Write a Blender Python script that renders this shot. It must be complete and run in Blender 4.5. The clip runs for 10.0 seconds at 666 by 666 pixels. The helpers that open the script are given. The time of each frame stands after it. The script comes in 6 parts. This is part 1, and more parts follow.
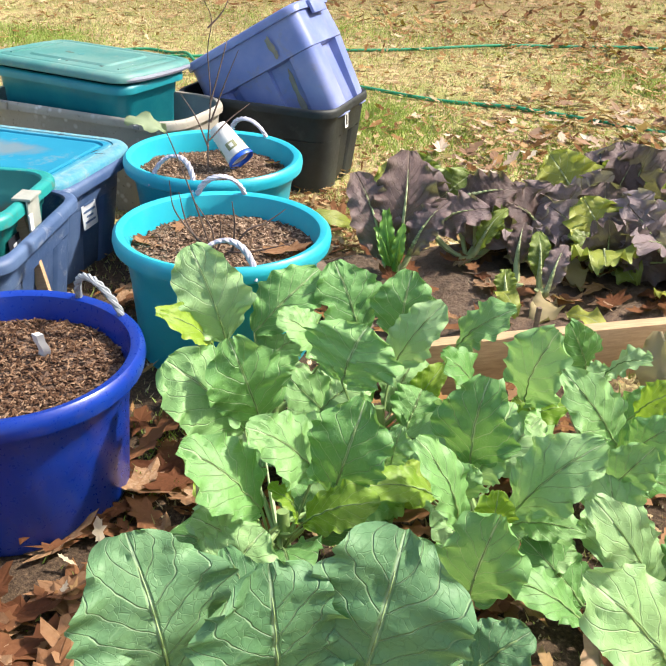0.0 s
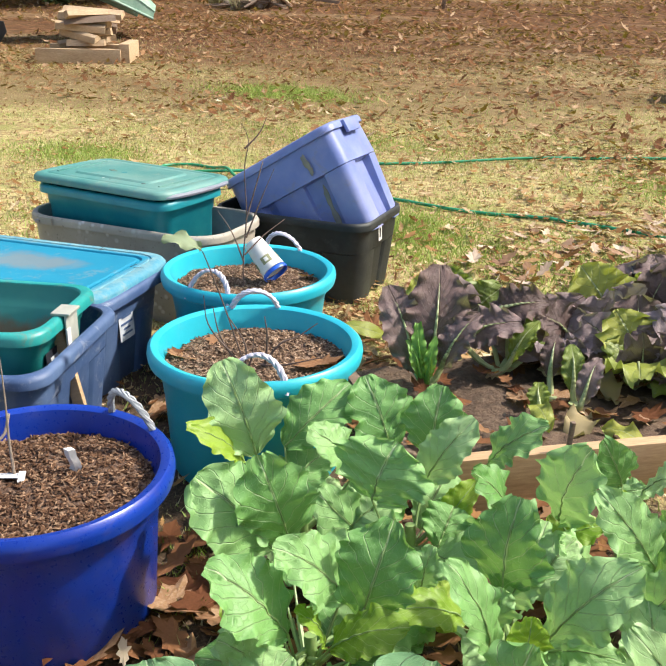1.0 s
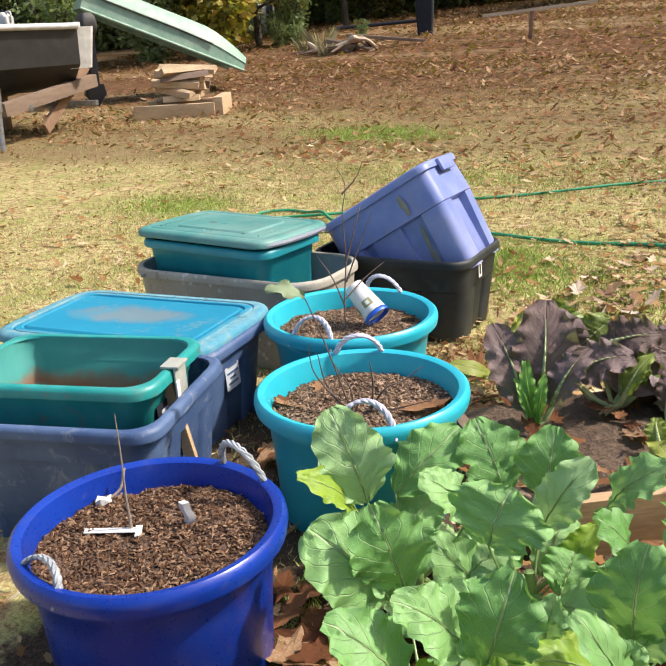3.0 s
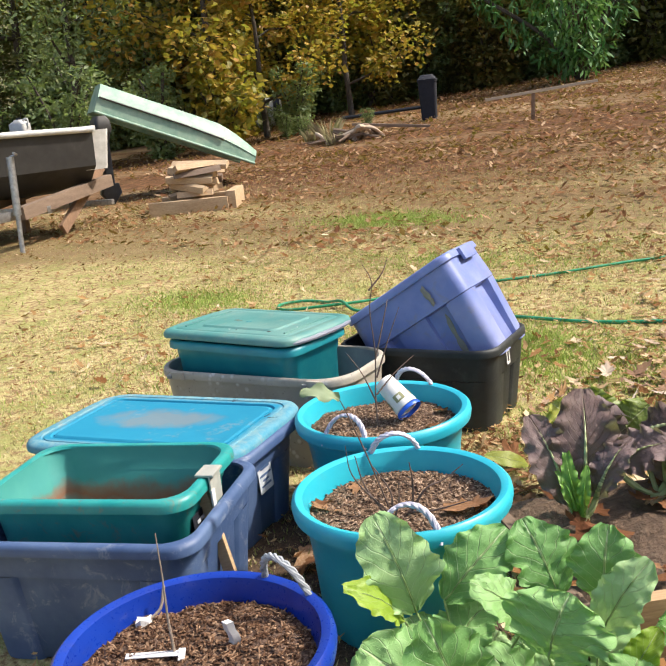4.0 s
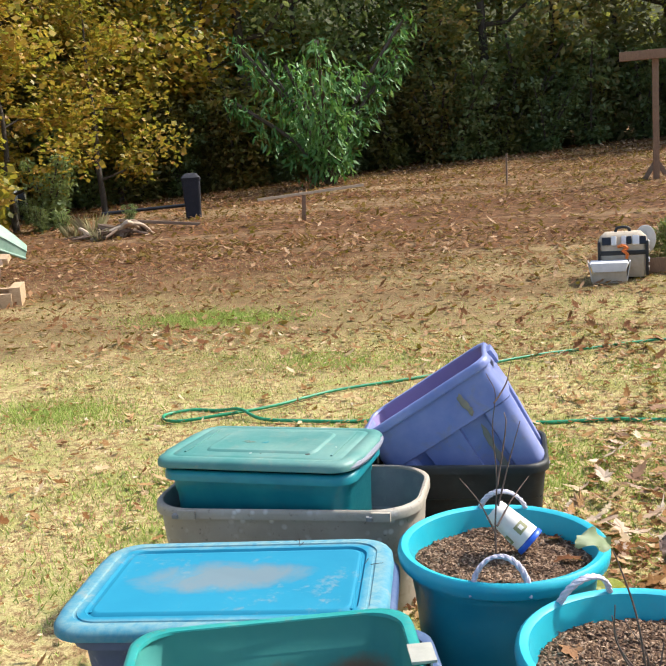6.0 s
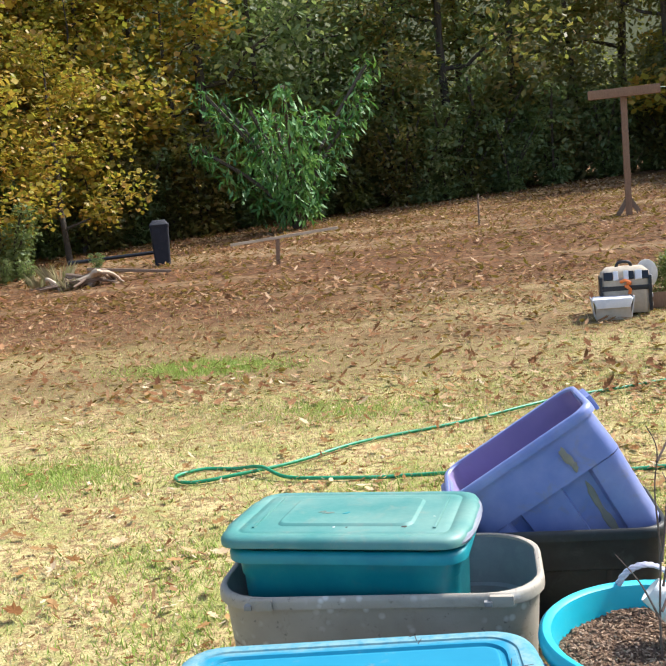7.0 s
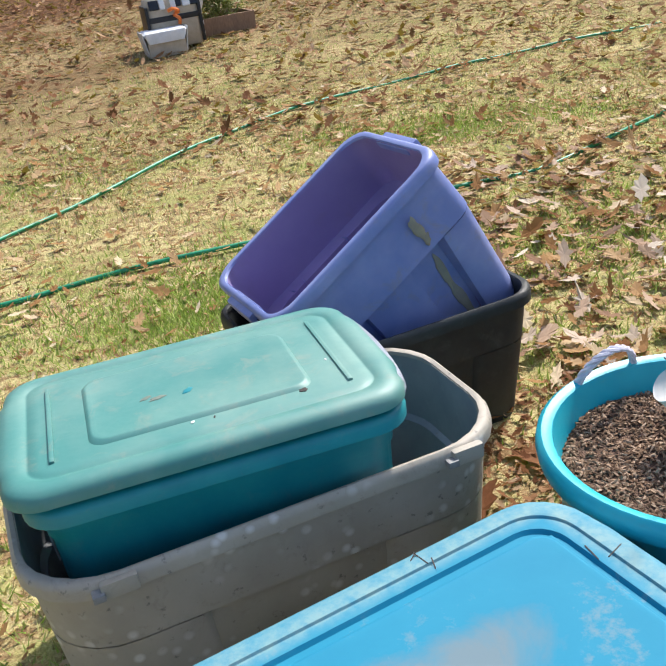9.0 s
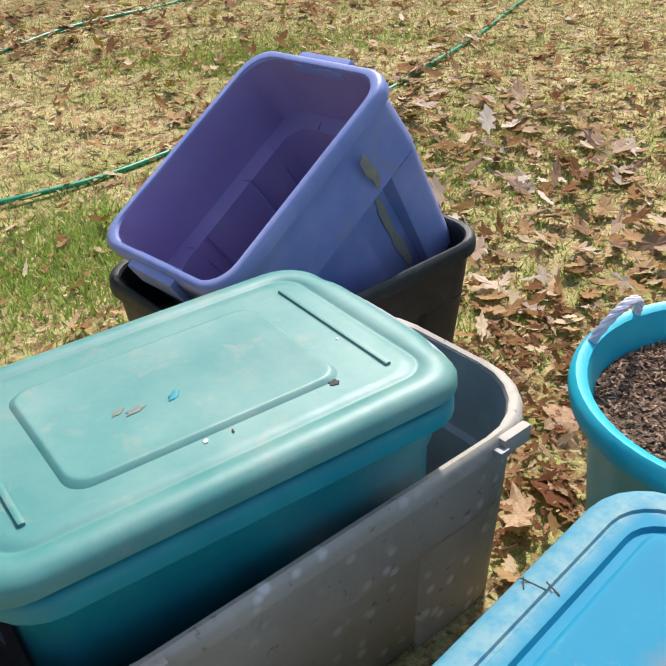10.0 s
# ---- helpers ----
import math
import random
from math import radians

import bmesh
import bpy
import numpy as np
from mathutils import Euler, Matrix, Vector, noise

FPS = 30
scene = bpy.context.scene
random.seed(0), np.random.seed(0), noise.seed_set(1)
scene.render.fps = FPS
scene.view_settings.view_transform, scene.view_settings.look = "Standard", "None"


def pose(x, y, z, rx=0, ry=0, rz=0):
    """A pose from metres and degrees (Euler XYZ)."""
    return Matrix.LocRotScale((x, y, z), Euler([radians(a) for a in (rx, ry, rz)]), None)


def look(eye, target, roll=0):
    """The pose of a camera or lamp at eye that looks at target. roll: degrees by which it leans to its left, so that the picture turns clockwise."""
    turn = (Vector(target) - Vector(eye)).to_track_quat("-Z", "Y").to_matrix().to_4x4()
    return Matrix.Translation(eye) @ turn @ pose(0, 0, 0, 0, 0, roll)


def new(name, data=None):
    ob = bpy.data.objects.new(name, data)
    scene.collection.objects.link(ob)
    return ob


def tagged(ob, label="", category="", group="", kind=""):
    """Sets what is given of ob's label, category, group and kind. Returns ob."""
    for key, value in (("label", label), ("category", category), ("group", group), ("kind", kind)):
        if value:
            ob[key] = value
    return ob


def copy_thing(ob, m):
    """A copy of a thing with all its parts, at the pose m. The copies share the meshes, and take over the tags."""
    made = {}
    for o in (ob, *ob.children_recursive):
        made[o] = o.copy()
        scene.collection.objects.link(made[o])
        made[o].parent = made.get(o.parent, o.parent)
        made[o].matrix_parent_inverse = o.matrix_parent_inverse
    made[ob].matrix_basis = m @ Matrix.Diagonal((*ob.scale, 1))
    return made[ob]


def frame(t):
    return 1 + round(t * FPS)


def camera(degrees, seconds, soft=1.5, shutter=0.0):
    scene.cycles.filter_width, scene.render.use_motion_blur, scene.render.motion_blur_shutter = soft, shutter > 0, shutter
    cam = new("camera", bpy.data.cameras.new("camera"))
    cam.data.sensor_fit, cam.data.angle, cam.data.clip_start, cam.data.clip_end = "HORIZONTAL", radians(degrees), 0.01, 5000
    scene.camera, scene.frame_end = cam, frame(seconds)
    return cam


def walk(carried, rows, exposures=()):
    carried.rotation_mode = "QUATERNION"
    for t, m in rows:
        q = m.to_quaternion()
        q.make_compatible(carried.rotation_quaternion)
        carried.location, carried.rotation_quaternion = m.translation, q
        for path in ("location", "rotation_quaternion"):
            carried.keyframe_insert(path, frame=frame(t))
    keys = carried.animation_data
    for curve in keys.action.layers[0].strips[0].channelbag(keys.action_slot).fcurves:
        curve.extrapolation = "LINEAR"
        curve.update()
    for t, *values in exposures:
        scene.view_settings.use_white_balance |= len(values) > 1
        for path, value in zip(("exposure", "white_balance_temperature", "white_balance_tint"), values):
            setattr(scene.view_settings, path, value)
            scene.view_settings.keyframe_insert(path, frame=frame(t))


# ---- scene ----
cam = camera(40.21, 10.0)
PATH = [
    (0, look((1.6061, 0.1326, 1.0769), (0.6761, 1.6321, 0.1354), 2.25)),
    (0.5, look((1.6173, 0.1437, 1.0818), (0.6535, 1.6516, 0.1889), 1.12)),
    (1, look((1.6147, 0.1450, 1.0989), (0.5577, 1.6743, 0.3614), 1.18)),
    (1.5, look((1.5983, 0.1456, 1.1011), (0.4847, 1.6447, 0.3853), 1.90)),
    (2, look((1.6010, 0.1396, 1.1080), (0.4862, 1.6455, 0.4083), 2.36)),
    (2.5, look((1.6001, 0.1310, 1.1028), (0.4175, 1.5895, 0.4141), -0.83)),
    (2.7, look((1.5967, 0.1383, 1.1030), (0.3672, 1.5665, 0.4332), -2.82)),
    (3.8, look((1.5787, 0.1599, 1.1420), (0.3296, 1.5923, 0.5193), -4.62)),
    (4, look((1.5397, 0.1546, 1.1454), (0.2469, 1.6022, 0.6628), -6.13)),
    (4.5, look((1.2812, 0.0996, 1.1976), (0.2111, 1.7519, 0.8443), -4.64)),
    (5, look((1.0042, 0.0511, 1.1868), (-0.0133, 1.7238, 0.7785), -5.25)),
    (5.2, look((0.8725, 0.0041, 1.1881), (-0.1364, 1.7084, 0.9098), -6.39)),
    (6.3, look((0.3277, 0.0358, 1.1682), (-0.4150, 1.8637, 0.8408), -3.40)),
    (6.5, look((0.1974, 0.1392, 1.1487), (-0.5891, 1.9678, 0.9542), -5.03)),
    (7, look((0.0482, 0.2473, 1.1539), (-0.6627, 2.1017, 0.9181), -5.21)),
    (7.3, look((-0.0505, 0.3117, 1.1650), (-0.4417, 2.2634, 0.9703), -6.45)),
    (7.5, look((-0.1316, 0.3282, 1.1791), (-0.4350, 2.2832, 0.8860), -5.53)),
    (8, look((-0.3440, 0.5972, 1.1230), (-0.5986, 2.5112, 0.6015), -7.82)),
    (8.5, look((-0.4945, 0.8174, 1.1092), (-0.6329, 2.7044, 0.4609), -6.29)),
    (9, look((-0.6913, 1.0187, 1.1044), (-0.4176, 2.7981, 0.2333), -8.65)),
    (9.5, look((-0.8352, 1.2807, 1.0790), (-0.5079, 2.9681, 0.0565), -8.67)),
    (9.8, look((-0.8900, 1.3643, 1.0629), (-0.2370, 2.9329, 0.0078), -4.41)),
    (10, look((-0.9651, 1.4318, 1.0430), (-0.1752, 2.9420, -0.0035), -3.28)),
]
walk(cam, PATH, [(0.0, 0.66, 6600, 10), (1.0, 0.5, 6600, 10), (2.2, 0.35, 6600, 11), (5.0, 0.46, 6700, 12), (7.0, 0.63, 6200, 11), (7.5, 0.72, 6150, 11), (8.0, 0.59, 6200, 11), (10.0, 0.22, 6250, 13)])

# ---- light ----
SUN_TO = Vector((0.48, 0.46, 0.74)).normalized()
world = bpy.data.worlds.new("sky")
scene.world = world
world.use_nodes = True
wn = world.node_tree
sky = wn.nodes.new("ShaderNodeTexSky")
sky.sky_type = "NISHITA"
sky.sun_disc = False
sky.dust_density = 3.0
sky.ozone_density = 0.6
sky.sun_elevation = math.asin(SUN_TO.z)
sky.sun_rotation = math.atan2(SUN_TO.x, SUN_TO.y)
wn.links.new(sky.outputs[0], wn.nodes["Background"].inputs[0])
wn.nodes["Background"].inputs[1].default_value = 0.18
sun = new("sun", bpy.data.lights.new("sun", "SUN"))
sun.data.energy = 4.4
sun.data.angle = radians(2.5)
sun.data.color = (1.0, 0.95, 0.86)
sun.matrix_world = look(SUN_TO * 40, (0, 0, 0))


# ---- materials ----
def ramp(nt, fac, stops):
    n = nt.nodes.new("ShaderNodeValToRGB")
    el = n.color_ramp.elements
    while len(el) < len(stops):
        el.new(0.5)
    for e, (p, c) in zip(el, stops):
        e.position, e.color = p, (*c, 1)
    nt.links.new(fac, n.inputs[0])
    return n.outputs[0]


def noise_tex(nt, scale, detail=4.0, rough=0.55, vec=None, dist=0.0):
    n = nt.nodes.new("ShaderNodeTexNoise")
    n.inputs["Scale"].default_value = scale
    n.inputs["Detail"].default_value = detail
    n.inputs["Roughness"].default_value = rough
    n.inputs["Distortion"].default_value = dist
    if vec is not None:
        nt.links.new(vec, n.inputs["Vector"])
    return n.outputs[0]


def mixc(nt, fac, a, b, mode="MIX"):
    n = nt.nodes.new("ShaderNodeMix")
    n.data_type, n.blend_type = "RGBA", mode
    for sock, v in ((n.inputs[0], fac), (n.inputs[6], a), (n.inputs[7], b)):
        if isinstance(v, (int, float)):
            sock.default_value = v
        elif isinstance(v, tuple):
            sock.default_value = (*v, 1)
        else:
            nt.links.new(v, sock)
    return n.outputs[2]


def mathn(nt, op, a, b=0.0, clamp=False):
    n = nt.nodes.new("ShaderNodeMath")
    n.operation, n.use_clamp = op, clamp
    for sock, v in zip(n.inputs, (a, b)):
        if isinstance(v, (int, float)):
            sock.default_value = v
        else:
            nt.links.new(v, sock)
    return n.outputs[0]


def material(name, rough=0.5, metal=0.0):
    m = bpy.data.materials.new(name)
    m.use_nodes = True
    nt = m.node_tree
    b = nt.nodes["Principled BSDF"]
    b.inputs["Roughness"].default_value = rough
    b.inputs["Metallic"].default_value = metal
    tc = nt.nodes.new("ShaderNodeTexCoord")
    return m, nt, b, tc


def bump(nt, b, height, strength=0.3, dist=0.01):
    n = nt.nodes.new("ShaderNodeBump")
    n.inputs["Strength"].default_value = strength
    n.inputs["Distance"].default_value = dist
    nt.links.new(height, n.inputs["Height"])
    nt.links.new(n.outputs[0], b.inputs["Normal"])


def plastic(name, col, faded, rough=0.42, dirt=(0.25, 0.2, 0.14), dirt_amount=0.25, scale=9.0, spots=0.0):
    """Weathered polyethylene: base colour, chalky faded patches, splashed dirt and fine scuffs."""
    m, nt, b, tc = material(name, rough)
    v = tc.outputs["Object"]
    big = noise_tex(nt, scale, 5, 0.6, v)
    fine = noise_tex(nt, scale * 14, 4, 0.6, v)
    c = mixc(nt, ramp(nt, big, [(0.38, (0, 0, 0)), (0.7, (1, 1, 1))]), col, faded)
    d = noise_tex(nt, scale * 3.1, 6, 0.7, v, 0.6)
    dm = ramp(nt, d, [(0.56, (0, 0, 0)), (0.74, (dirt_amount,) * 3)])
    c = mixc(nt, dm, c, dirt)
    if spots:
        vo = nt.nodes.new("ShaderNodeTexVoronoi")
        vo.inputs["Scale"].default_value = 34
        nt.links.new(v, vo.inputs["Vector"])
        sm = mathn(nt, "MULTIPLY", ramp(nt, vo.outputs["Distance"], [(0.16, (spots,) * 3), (0.34, (0, 0, 0))]), ramp(nt, noise_tex(nt, 6, 2, 0.5, v), [(0.5, (0, 0, 0)), (0.6, (1, 1, 1))]))
        c = mixc(nt, sm, c, (0.62, 0.61, 0.57))
        wear = ramp(nt, noise_tex(nt, 60, 3, 0.6, v), [(0.64, (0, 0, 0)), (0.72, (0.6,) * 3)])
        c = mixc(nt, wear, c, (0.08, 0.08, 0.075))
    nt.links.new(c, b.inputs["Base Color"])
    r = mathn(nt, "ADD", mathn(nt, "MULTIPLY", fine, 0.22), rough - 0.11)
    nt.links.new(r, b.inputs["Roughness"])
    bump(nt, b, fine, 0.12, 0.002)
    return m


def leafy(name, stops, trans=0.25, rough=0.5, vein=None, vein_scale=7.0, bump_s=0.4, tree_like=False, spec=0.5):
    """Leaf surface with optional veins drawn from the leaf's own u (length) and v (across)."""
    m, nt, b, tc = material(name, rough)
    b.inputs["Specular IOR Level"].default_value = spec
    oi = nt.nodes.new("ShaderNodeObjectInfo")
    geo = nt.nodes.new("ShaderNodeNewGeometry")
    n1 = noise_tex(nt, 14.0, 4, 0.6, tc.outputs["Object"])
    if tree_like:
        rnd = mathn(nt, "ADD", mathn(nt, "MULTIPLY", oi.outputs["Random"], 0.4), mathn(nt, "MULTIPLY", geo.outputs["Random Per Island"], 0.6))
    else:
        rnd = mathn(nt, "FRACT", mathn(nt, "ADD", oi.outputs["Random"], geo.outputs["Random Per Island"]))
    rnd = mathn(nt, "ADD", mathn(nt, "MULTIPLY", rnd, 0.75), mathn(nt, "MULTIPLY", n1, 0.35))
    c = ramp(nt, rnd, stops)
    if vein:
        sep = nt.nodes.new("ShaderNodeSeparateXYZ")
        nt.links.new(tc.outputs["UV"], sep.inputs[0])
        u = sep.outputs[0]
        av = mathn(nt, "ABSOLUTE", mathn(nt, "SUBTRACT", sep.outputs[1], 0.5))
        wob = mathn(nt, "MULTIPLY", noise_tex(nt, 4.0, 2, 0.5, tc.outputs["UV"]), 0.07)
        ph = mathn(nt, "ADD", mathn(nt, "SUBTRACT", u, mathn(nt, "MULTIPLY", av, 0.75)), wob)
        fr = mathn(nt, "FRACT", mathn(nt, "MULTIPLY", ph, vein_scale))
        side = mathn(nt, "ABSOLUTE", mathn(nt, "SUBTRACT", fr, 0.5))
        sidem = ramp(nt, side, [(0.0, (0.7,) * 3), (0.045, (0, 0, 0))])
        midm = ramp(nt, av, [(0.008, (1, 1, 1)), (0.024, (0, 0, 0))])
        vm = mathn(nt, "MAXIMUM", sidem, midm, True)
        netw = nt.nodes.new("ShaderNodeTexVoronoi")
        netw.feature = "DISTANCE_TO_EDGE"
        netw.inputs["Scale"].default_value = 16
        nt.links.new(tc.outputs["UV"], netw.inputs["Vector"])
        netm = ramp(nt, netw.outputs["Distance"], [(0.0, (0.2,) * 3), (0.035, (0, 0, 0))])
        vm2 = mathn(nt, "MAXIMUM", vm, netm, True)
        c = mixc(nt, vm2, c, vein)
        crk = noise_tex(nt, 70.0, 3, 0.5, tc.outputs["Object"])
        h = mathn(nt, "ADD", mathn(nt, "MULTIPLY", vm, -0.9), mathn(nt, "ADD", mathn(nt, "MULTIPLY", n1, 0.8), mathn(nt, "ADD", mathn(nt, "MULTIPLY", crk, 0.35), mathn(nt, "MULTIPLY", netm, -0.6))))
        bump(nt, b, h, bump_s, 0.006)
    nt.links.new(c, b.inputs["Base Color"])
    if trans:
        tl = nt.nodes.new("ShaderNodeBsdfTranslucent")
        nt.links.new(mixc(nt, 0.35, c, (0.30, 0.42, 0.03)), tl.inputs["Color"])
        mx = nt.nodes.new("ShaderNodeMixShader")
        mx.inputs[0].default_value = trans
        nt.links.new(b.outputs[0], mx.inputs[1])
        nt.links.new(tl.outputs[0], mx.inputs[2])
        nt.links.new(mx.outputs[0], nt.nodes["Material Output"].inputs["Surface"])
    return m


def grainy(name, stops, scale=20.0, rough=0.9, bump_s=0.6, bump_d=0.01, detail=8.0, stretch=None):
    m, nt, b, tc = material(name, rough)
    v = tc.outputs["Object"]
    if stretch:
        mp = nt.nodes.new("ShaderNodeMapping")
        mp.inputs["Scale"].default_value = stretch
        nt.links.new(v, mp.inputs[0])
        v = mp.outputs[0]
    n1 = noise_tex(nt, scale, detail, 0.65, v)
    n2 = noise_tex(nt, scale * 0.13, 3, 0.5, v)
    f = mathn(nt, "ADD", mathn(nt, "MULTIPLY", n1, 0.7), mathn(nt, "MULTIPLY", n2, 0.3))
    nt.links.new(ramp(nt, f, stops), b.inputs["Base Color"])
    bump(nt, b, n1, bump_s, bump_d)
    return m


# ---- mesh helpers ----
def part(name, bm, mat, parent=None, label="", smooth=True):
    me = bpy.data.meshes.new(name)
    bm.normal_update()
    bm.to_mesh(me)
    bm.free()
    if smooth:
        me.shade_smooth()
        me.set_sharp_from_angle(angle=radians(46))
    me.materials.append(mat)
    ob = new(name, me)
    if parent is not None:
        ob.parent = parent
    if label:
        ob["label"] = label
    return ob


def thing(name, m, label, category, group="", kind=""):
    ob = new(name)
    ob.empty_display_size = 0.05
    ob.matrix_world = m
    return tagged(ob, label, category, group, kind)


def rring(hl, hw, r, z, n=6):
    """A rounded rectangle at height z."""
    r = min(r, hl * 0.99, hw * 0.99)
    out = []
    for cx, cy, a0 in ((hl - r, hw - r, 0), (-hl + r, hw - r, 90), (-hl + r, -hw + r, 180), (hl - r, -hw + r, 270)):
        for k in range(n + 1):
            a = radians(a0 + 90 * k / n)
            out.append((cx + r * math.cos(a), cy + r * math.sin(a), z))
    return out


def cring(r, z, n=56):
    return [(r * math.cos(2 * math.pi * k / n), r * math.sin(2 * math.pi * k / n), z) for k in range(n)]


def loft(rings, cap_first=True, cap_last=True, bm=None, closed=True):
    bm = bm or bmesh.new()
    vs = [[bm.verts.new(p) for p in r] for r in rings]
    n = len(rings[0])
    for a, b in zip(vs, vs[1:]):
        for k in range(n if closed else n - 1):
            j = (k + 1) % n
            bm.faces.new((a[k], a[j], b[j], b[k]))
    if cap_first:
        bm.faces.new(list(reversed(vs[0])))
    if cap_last:
        bm.faces.new(vs[-1])
    return bm


def tube(points, r, n=8, bm=None, radii=None):
    bm = bm or bmesh.new()
    pts = [Vector(p) for p in points]
    rings = []
    ref = Vector((0.31, 0.17, 0.93))
    for i, p in enumerate(pts):
        d = (pts[min(i + 1, len(pts) - 1)] - pts[max(i - 1, 0)]).normalized()
        side = d.cross(ref)
        if side.length < 0.05:
            side = d.cross(Vector((1, 0, 0)))
        side.normalize()
        up = side.cross(d)
        rr = radii[i] if radii else r
        rings.append([p + rr * (math.cos(a) * side + math.sin(a) * up) for a in (2 * math.pi * k / n for k in range(n))])
    return loft(rings, bm=bm)


def box(bm, size, m=Matrix(), bevel=0.0):
    g = bmesh.ops.create_cube(bm, size=1.0, matrix=m @ Matrix.Diagonal((*size, 1)))
    if bevel:
        ed = list({e for v in g["verts"] for e in v.link_edges})
        bmesh.ops.bevel(bm, geom=ed, offset=bevel, segments=2, affect="EDGES", profile=0.7)
    return bm


def spline(pts, n=8):
    """Catmull-Rom points through pts."""
    p = [Vector(q) for q in pts]
    p = [2 * p[0] - p[1]] + p + [2 * p[-1] - p[-2]]
    out = []
    for i in range(1, len(p) - 2):
        for k in range(n):
            t = k / n
            a, b, c, d = p[i - 1], p[i], p[i + 1], p[i + 2]
            out.append(0.5 * (2 * b + (c - a) * t + (2 * a - 5 * b + 4 * c - d) * t * t + (3 * b - a - 3 * c + d) * t ** 3))
    out.append(p[-2])
    return out


def gh(x, y):
    """Height of the lawn: level by the tubs, rising gently towards the wood."""
    s = y - 8 + 0.1 * x
    return 0.0375 * (s + math.sqrt(s * s + 4)) - 0.006


# ---- ground ----
def lawn_material():
    m, nt, b, tc = material("lawn", 0.95)
    b.inputs["Specular IOR Level"].default_value = 0.12
    v = tc.outputs["Object"]
    fine = noise_tex(nt, 130.0, 5, 0.7, v)
    mid = noise_tex(nt, 22.0, 5, 0.7, v)
    big = noise_tex(nt, 0.7, 4, 0.6, v, 0.4)
    patch = noise_tex(nt, 3.2, 4, 0.6, v)
    straw = ramp(nt, fine, [(0.3, (0.31, 0.24, 0.10)), (0.5, (0.51, 0.43, 0.20)), (0.7, (0.68, 0.60, 0.33))])
    thatch = ramp(nt, fine, [(0.3, (0.09, 0.052, 0.025)), (0.5, (0.23, 0.14, 0.068)), (0.7, (0.42, 0.29, 0.15))])
    green = ramp(nt, fine, [(0.3, (0.10, 0.12, 0.025)), (0.5, (0.23, 0.26, 0.065)), (0.7, (0.40, 0.40, 0.14))])
    c = mixc(nt, ramp(nt, mid, [(0.42, (0.95,) * 3), (0.55, (0, 0, 0))]), straw, thatch)
    gm = mathn(nt, "ADD", mathn(nt, "MULTIPLY", patch, 0.55), mathn(nt, "MULTIPLY", mid, 0.45))
    c = mixc(nt, ramp(nt, gm, [(0.47, (0, 0, 0)), (0.59, (0.75,) * 3)]), c, green)
    sep = nt.nodes.new("ShaderNodeSeparateXYZ")
    nt.links.new(v, sep.inputs[0])
    far = mathn(nt, "ADD", mathn(nt, "SUBTRACT", mathn(nt, "MULTIPLY", sep.outputs[1], 0.84), mathn(nt, "MULTIPLY", sep.outputs[0], 0.3)), mathn(nt, "MULTIPLY", big, 5.0))
    leafm = ramp(nt, mathn(nt, "MULTIPLY", far, 0.05), [(0.36, (0, 0, 0)), (0.66, (0.92,) * 3)])
    clump = noise_tex(nt, 7.0, 9, 0.8, v)
    litter = ramp(nt, clump, [(0.34, (0.04, 0.016, 0.009)), (0.47, (0.09, 0.038, 0.019)), (0.57, (0.165, 0.078, 0.04)), (0.70, (0.34, 0.20, 0.115))])
    mp = nt.nodes.new("ShaderNodeMapping")
    mp.inputs["Rotation"].default_value = (0, 0, radians(-18))
    mp.inputs["Scale"].default_value = (0.10, 0.75, 1)
    nt.links.new(v, mp.inputs[0])
    bands = ramp(nt, noise_tex(nt, 1.0, 4, 0.6, mp.outputs[0]), [(0.49, (0, 0, 0)), (0.62, (0.42,) * 3)])
    pale = mixc(nt, clump, (0.30, 0.20, 0.10), (0.56, 0.44, 0.27))
    litter = mixc(nt, bands, litter, pale)
    brown = ramp(nt, noise_tex(nt, 1.0, 4, 0.6, mp.outputs[0], 0.3), [(0.38, (0.45,) * 3), (0.48, (0, 0, 0))])
    ymask = ramp(nt, mathn(nt, "MULTIPLY", sep.outputs[1], 0.1), [(0.40, (0, 0, 0)), (0.62, (1, 1, 1))])
    c = mixc(nt, mathn(nt, "MULTIPLY", brown, ymask), c, litter)
    c = mixc(nt, leafm, c, litter)
    # Band of shade across the lawn, painted into its colour, weaker to the right.
    shade_pos = mathn(nt, "ADD", mathn(nt, "SUBTRACT", sep.outputs[1], mathn(nt, "MULTIPLY", sep.outputs[0], 0.45)), mathn(nt, "MULTIPLY", mathn(nt, "SUBTRACT", noise_tex(nt, 0.9, 5, 0.65, v), 0.5), 2.2))
    shade_band = ramp(nt, mathn(nt, "MULTIPLY", shade_pos, 0.05), [(0.345, (0, 0, 0)), (0.385, (0.62,) * 3), (0.47, (0.62,) * 3), (0.50, (0, 0, 0))])
    shaded_lawn = ramp(nt, fine, [(0.3, (0.065, 0.042, 0.02)), (0.5, (0.17, 0.115, 0.055)), (0.7, (0.31, 0.225, 0.115))])
    leftward = ramp(nt, mathn(nt, "MULTIPLY", mathn(nt, "ADD", sep.outputs[0], 4.0), 0.2), [(0.45, (1, 1, 1)), (0.72, (0.15,) * 3)])
    c = mixc(nt, mathn(nt, "MULTIPLY", shade_band, leftward), c, shaded_lawn)
    dug = None
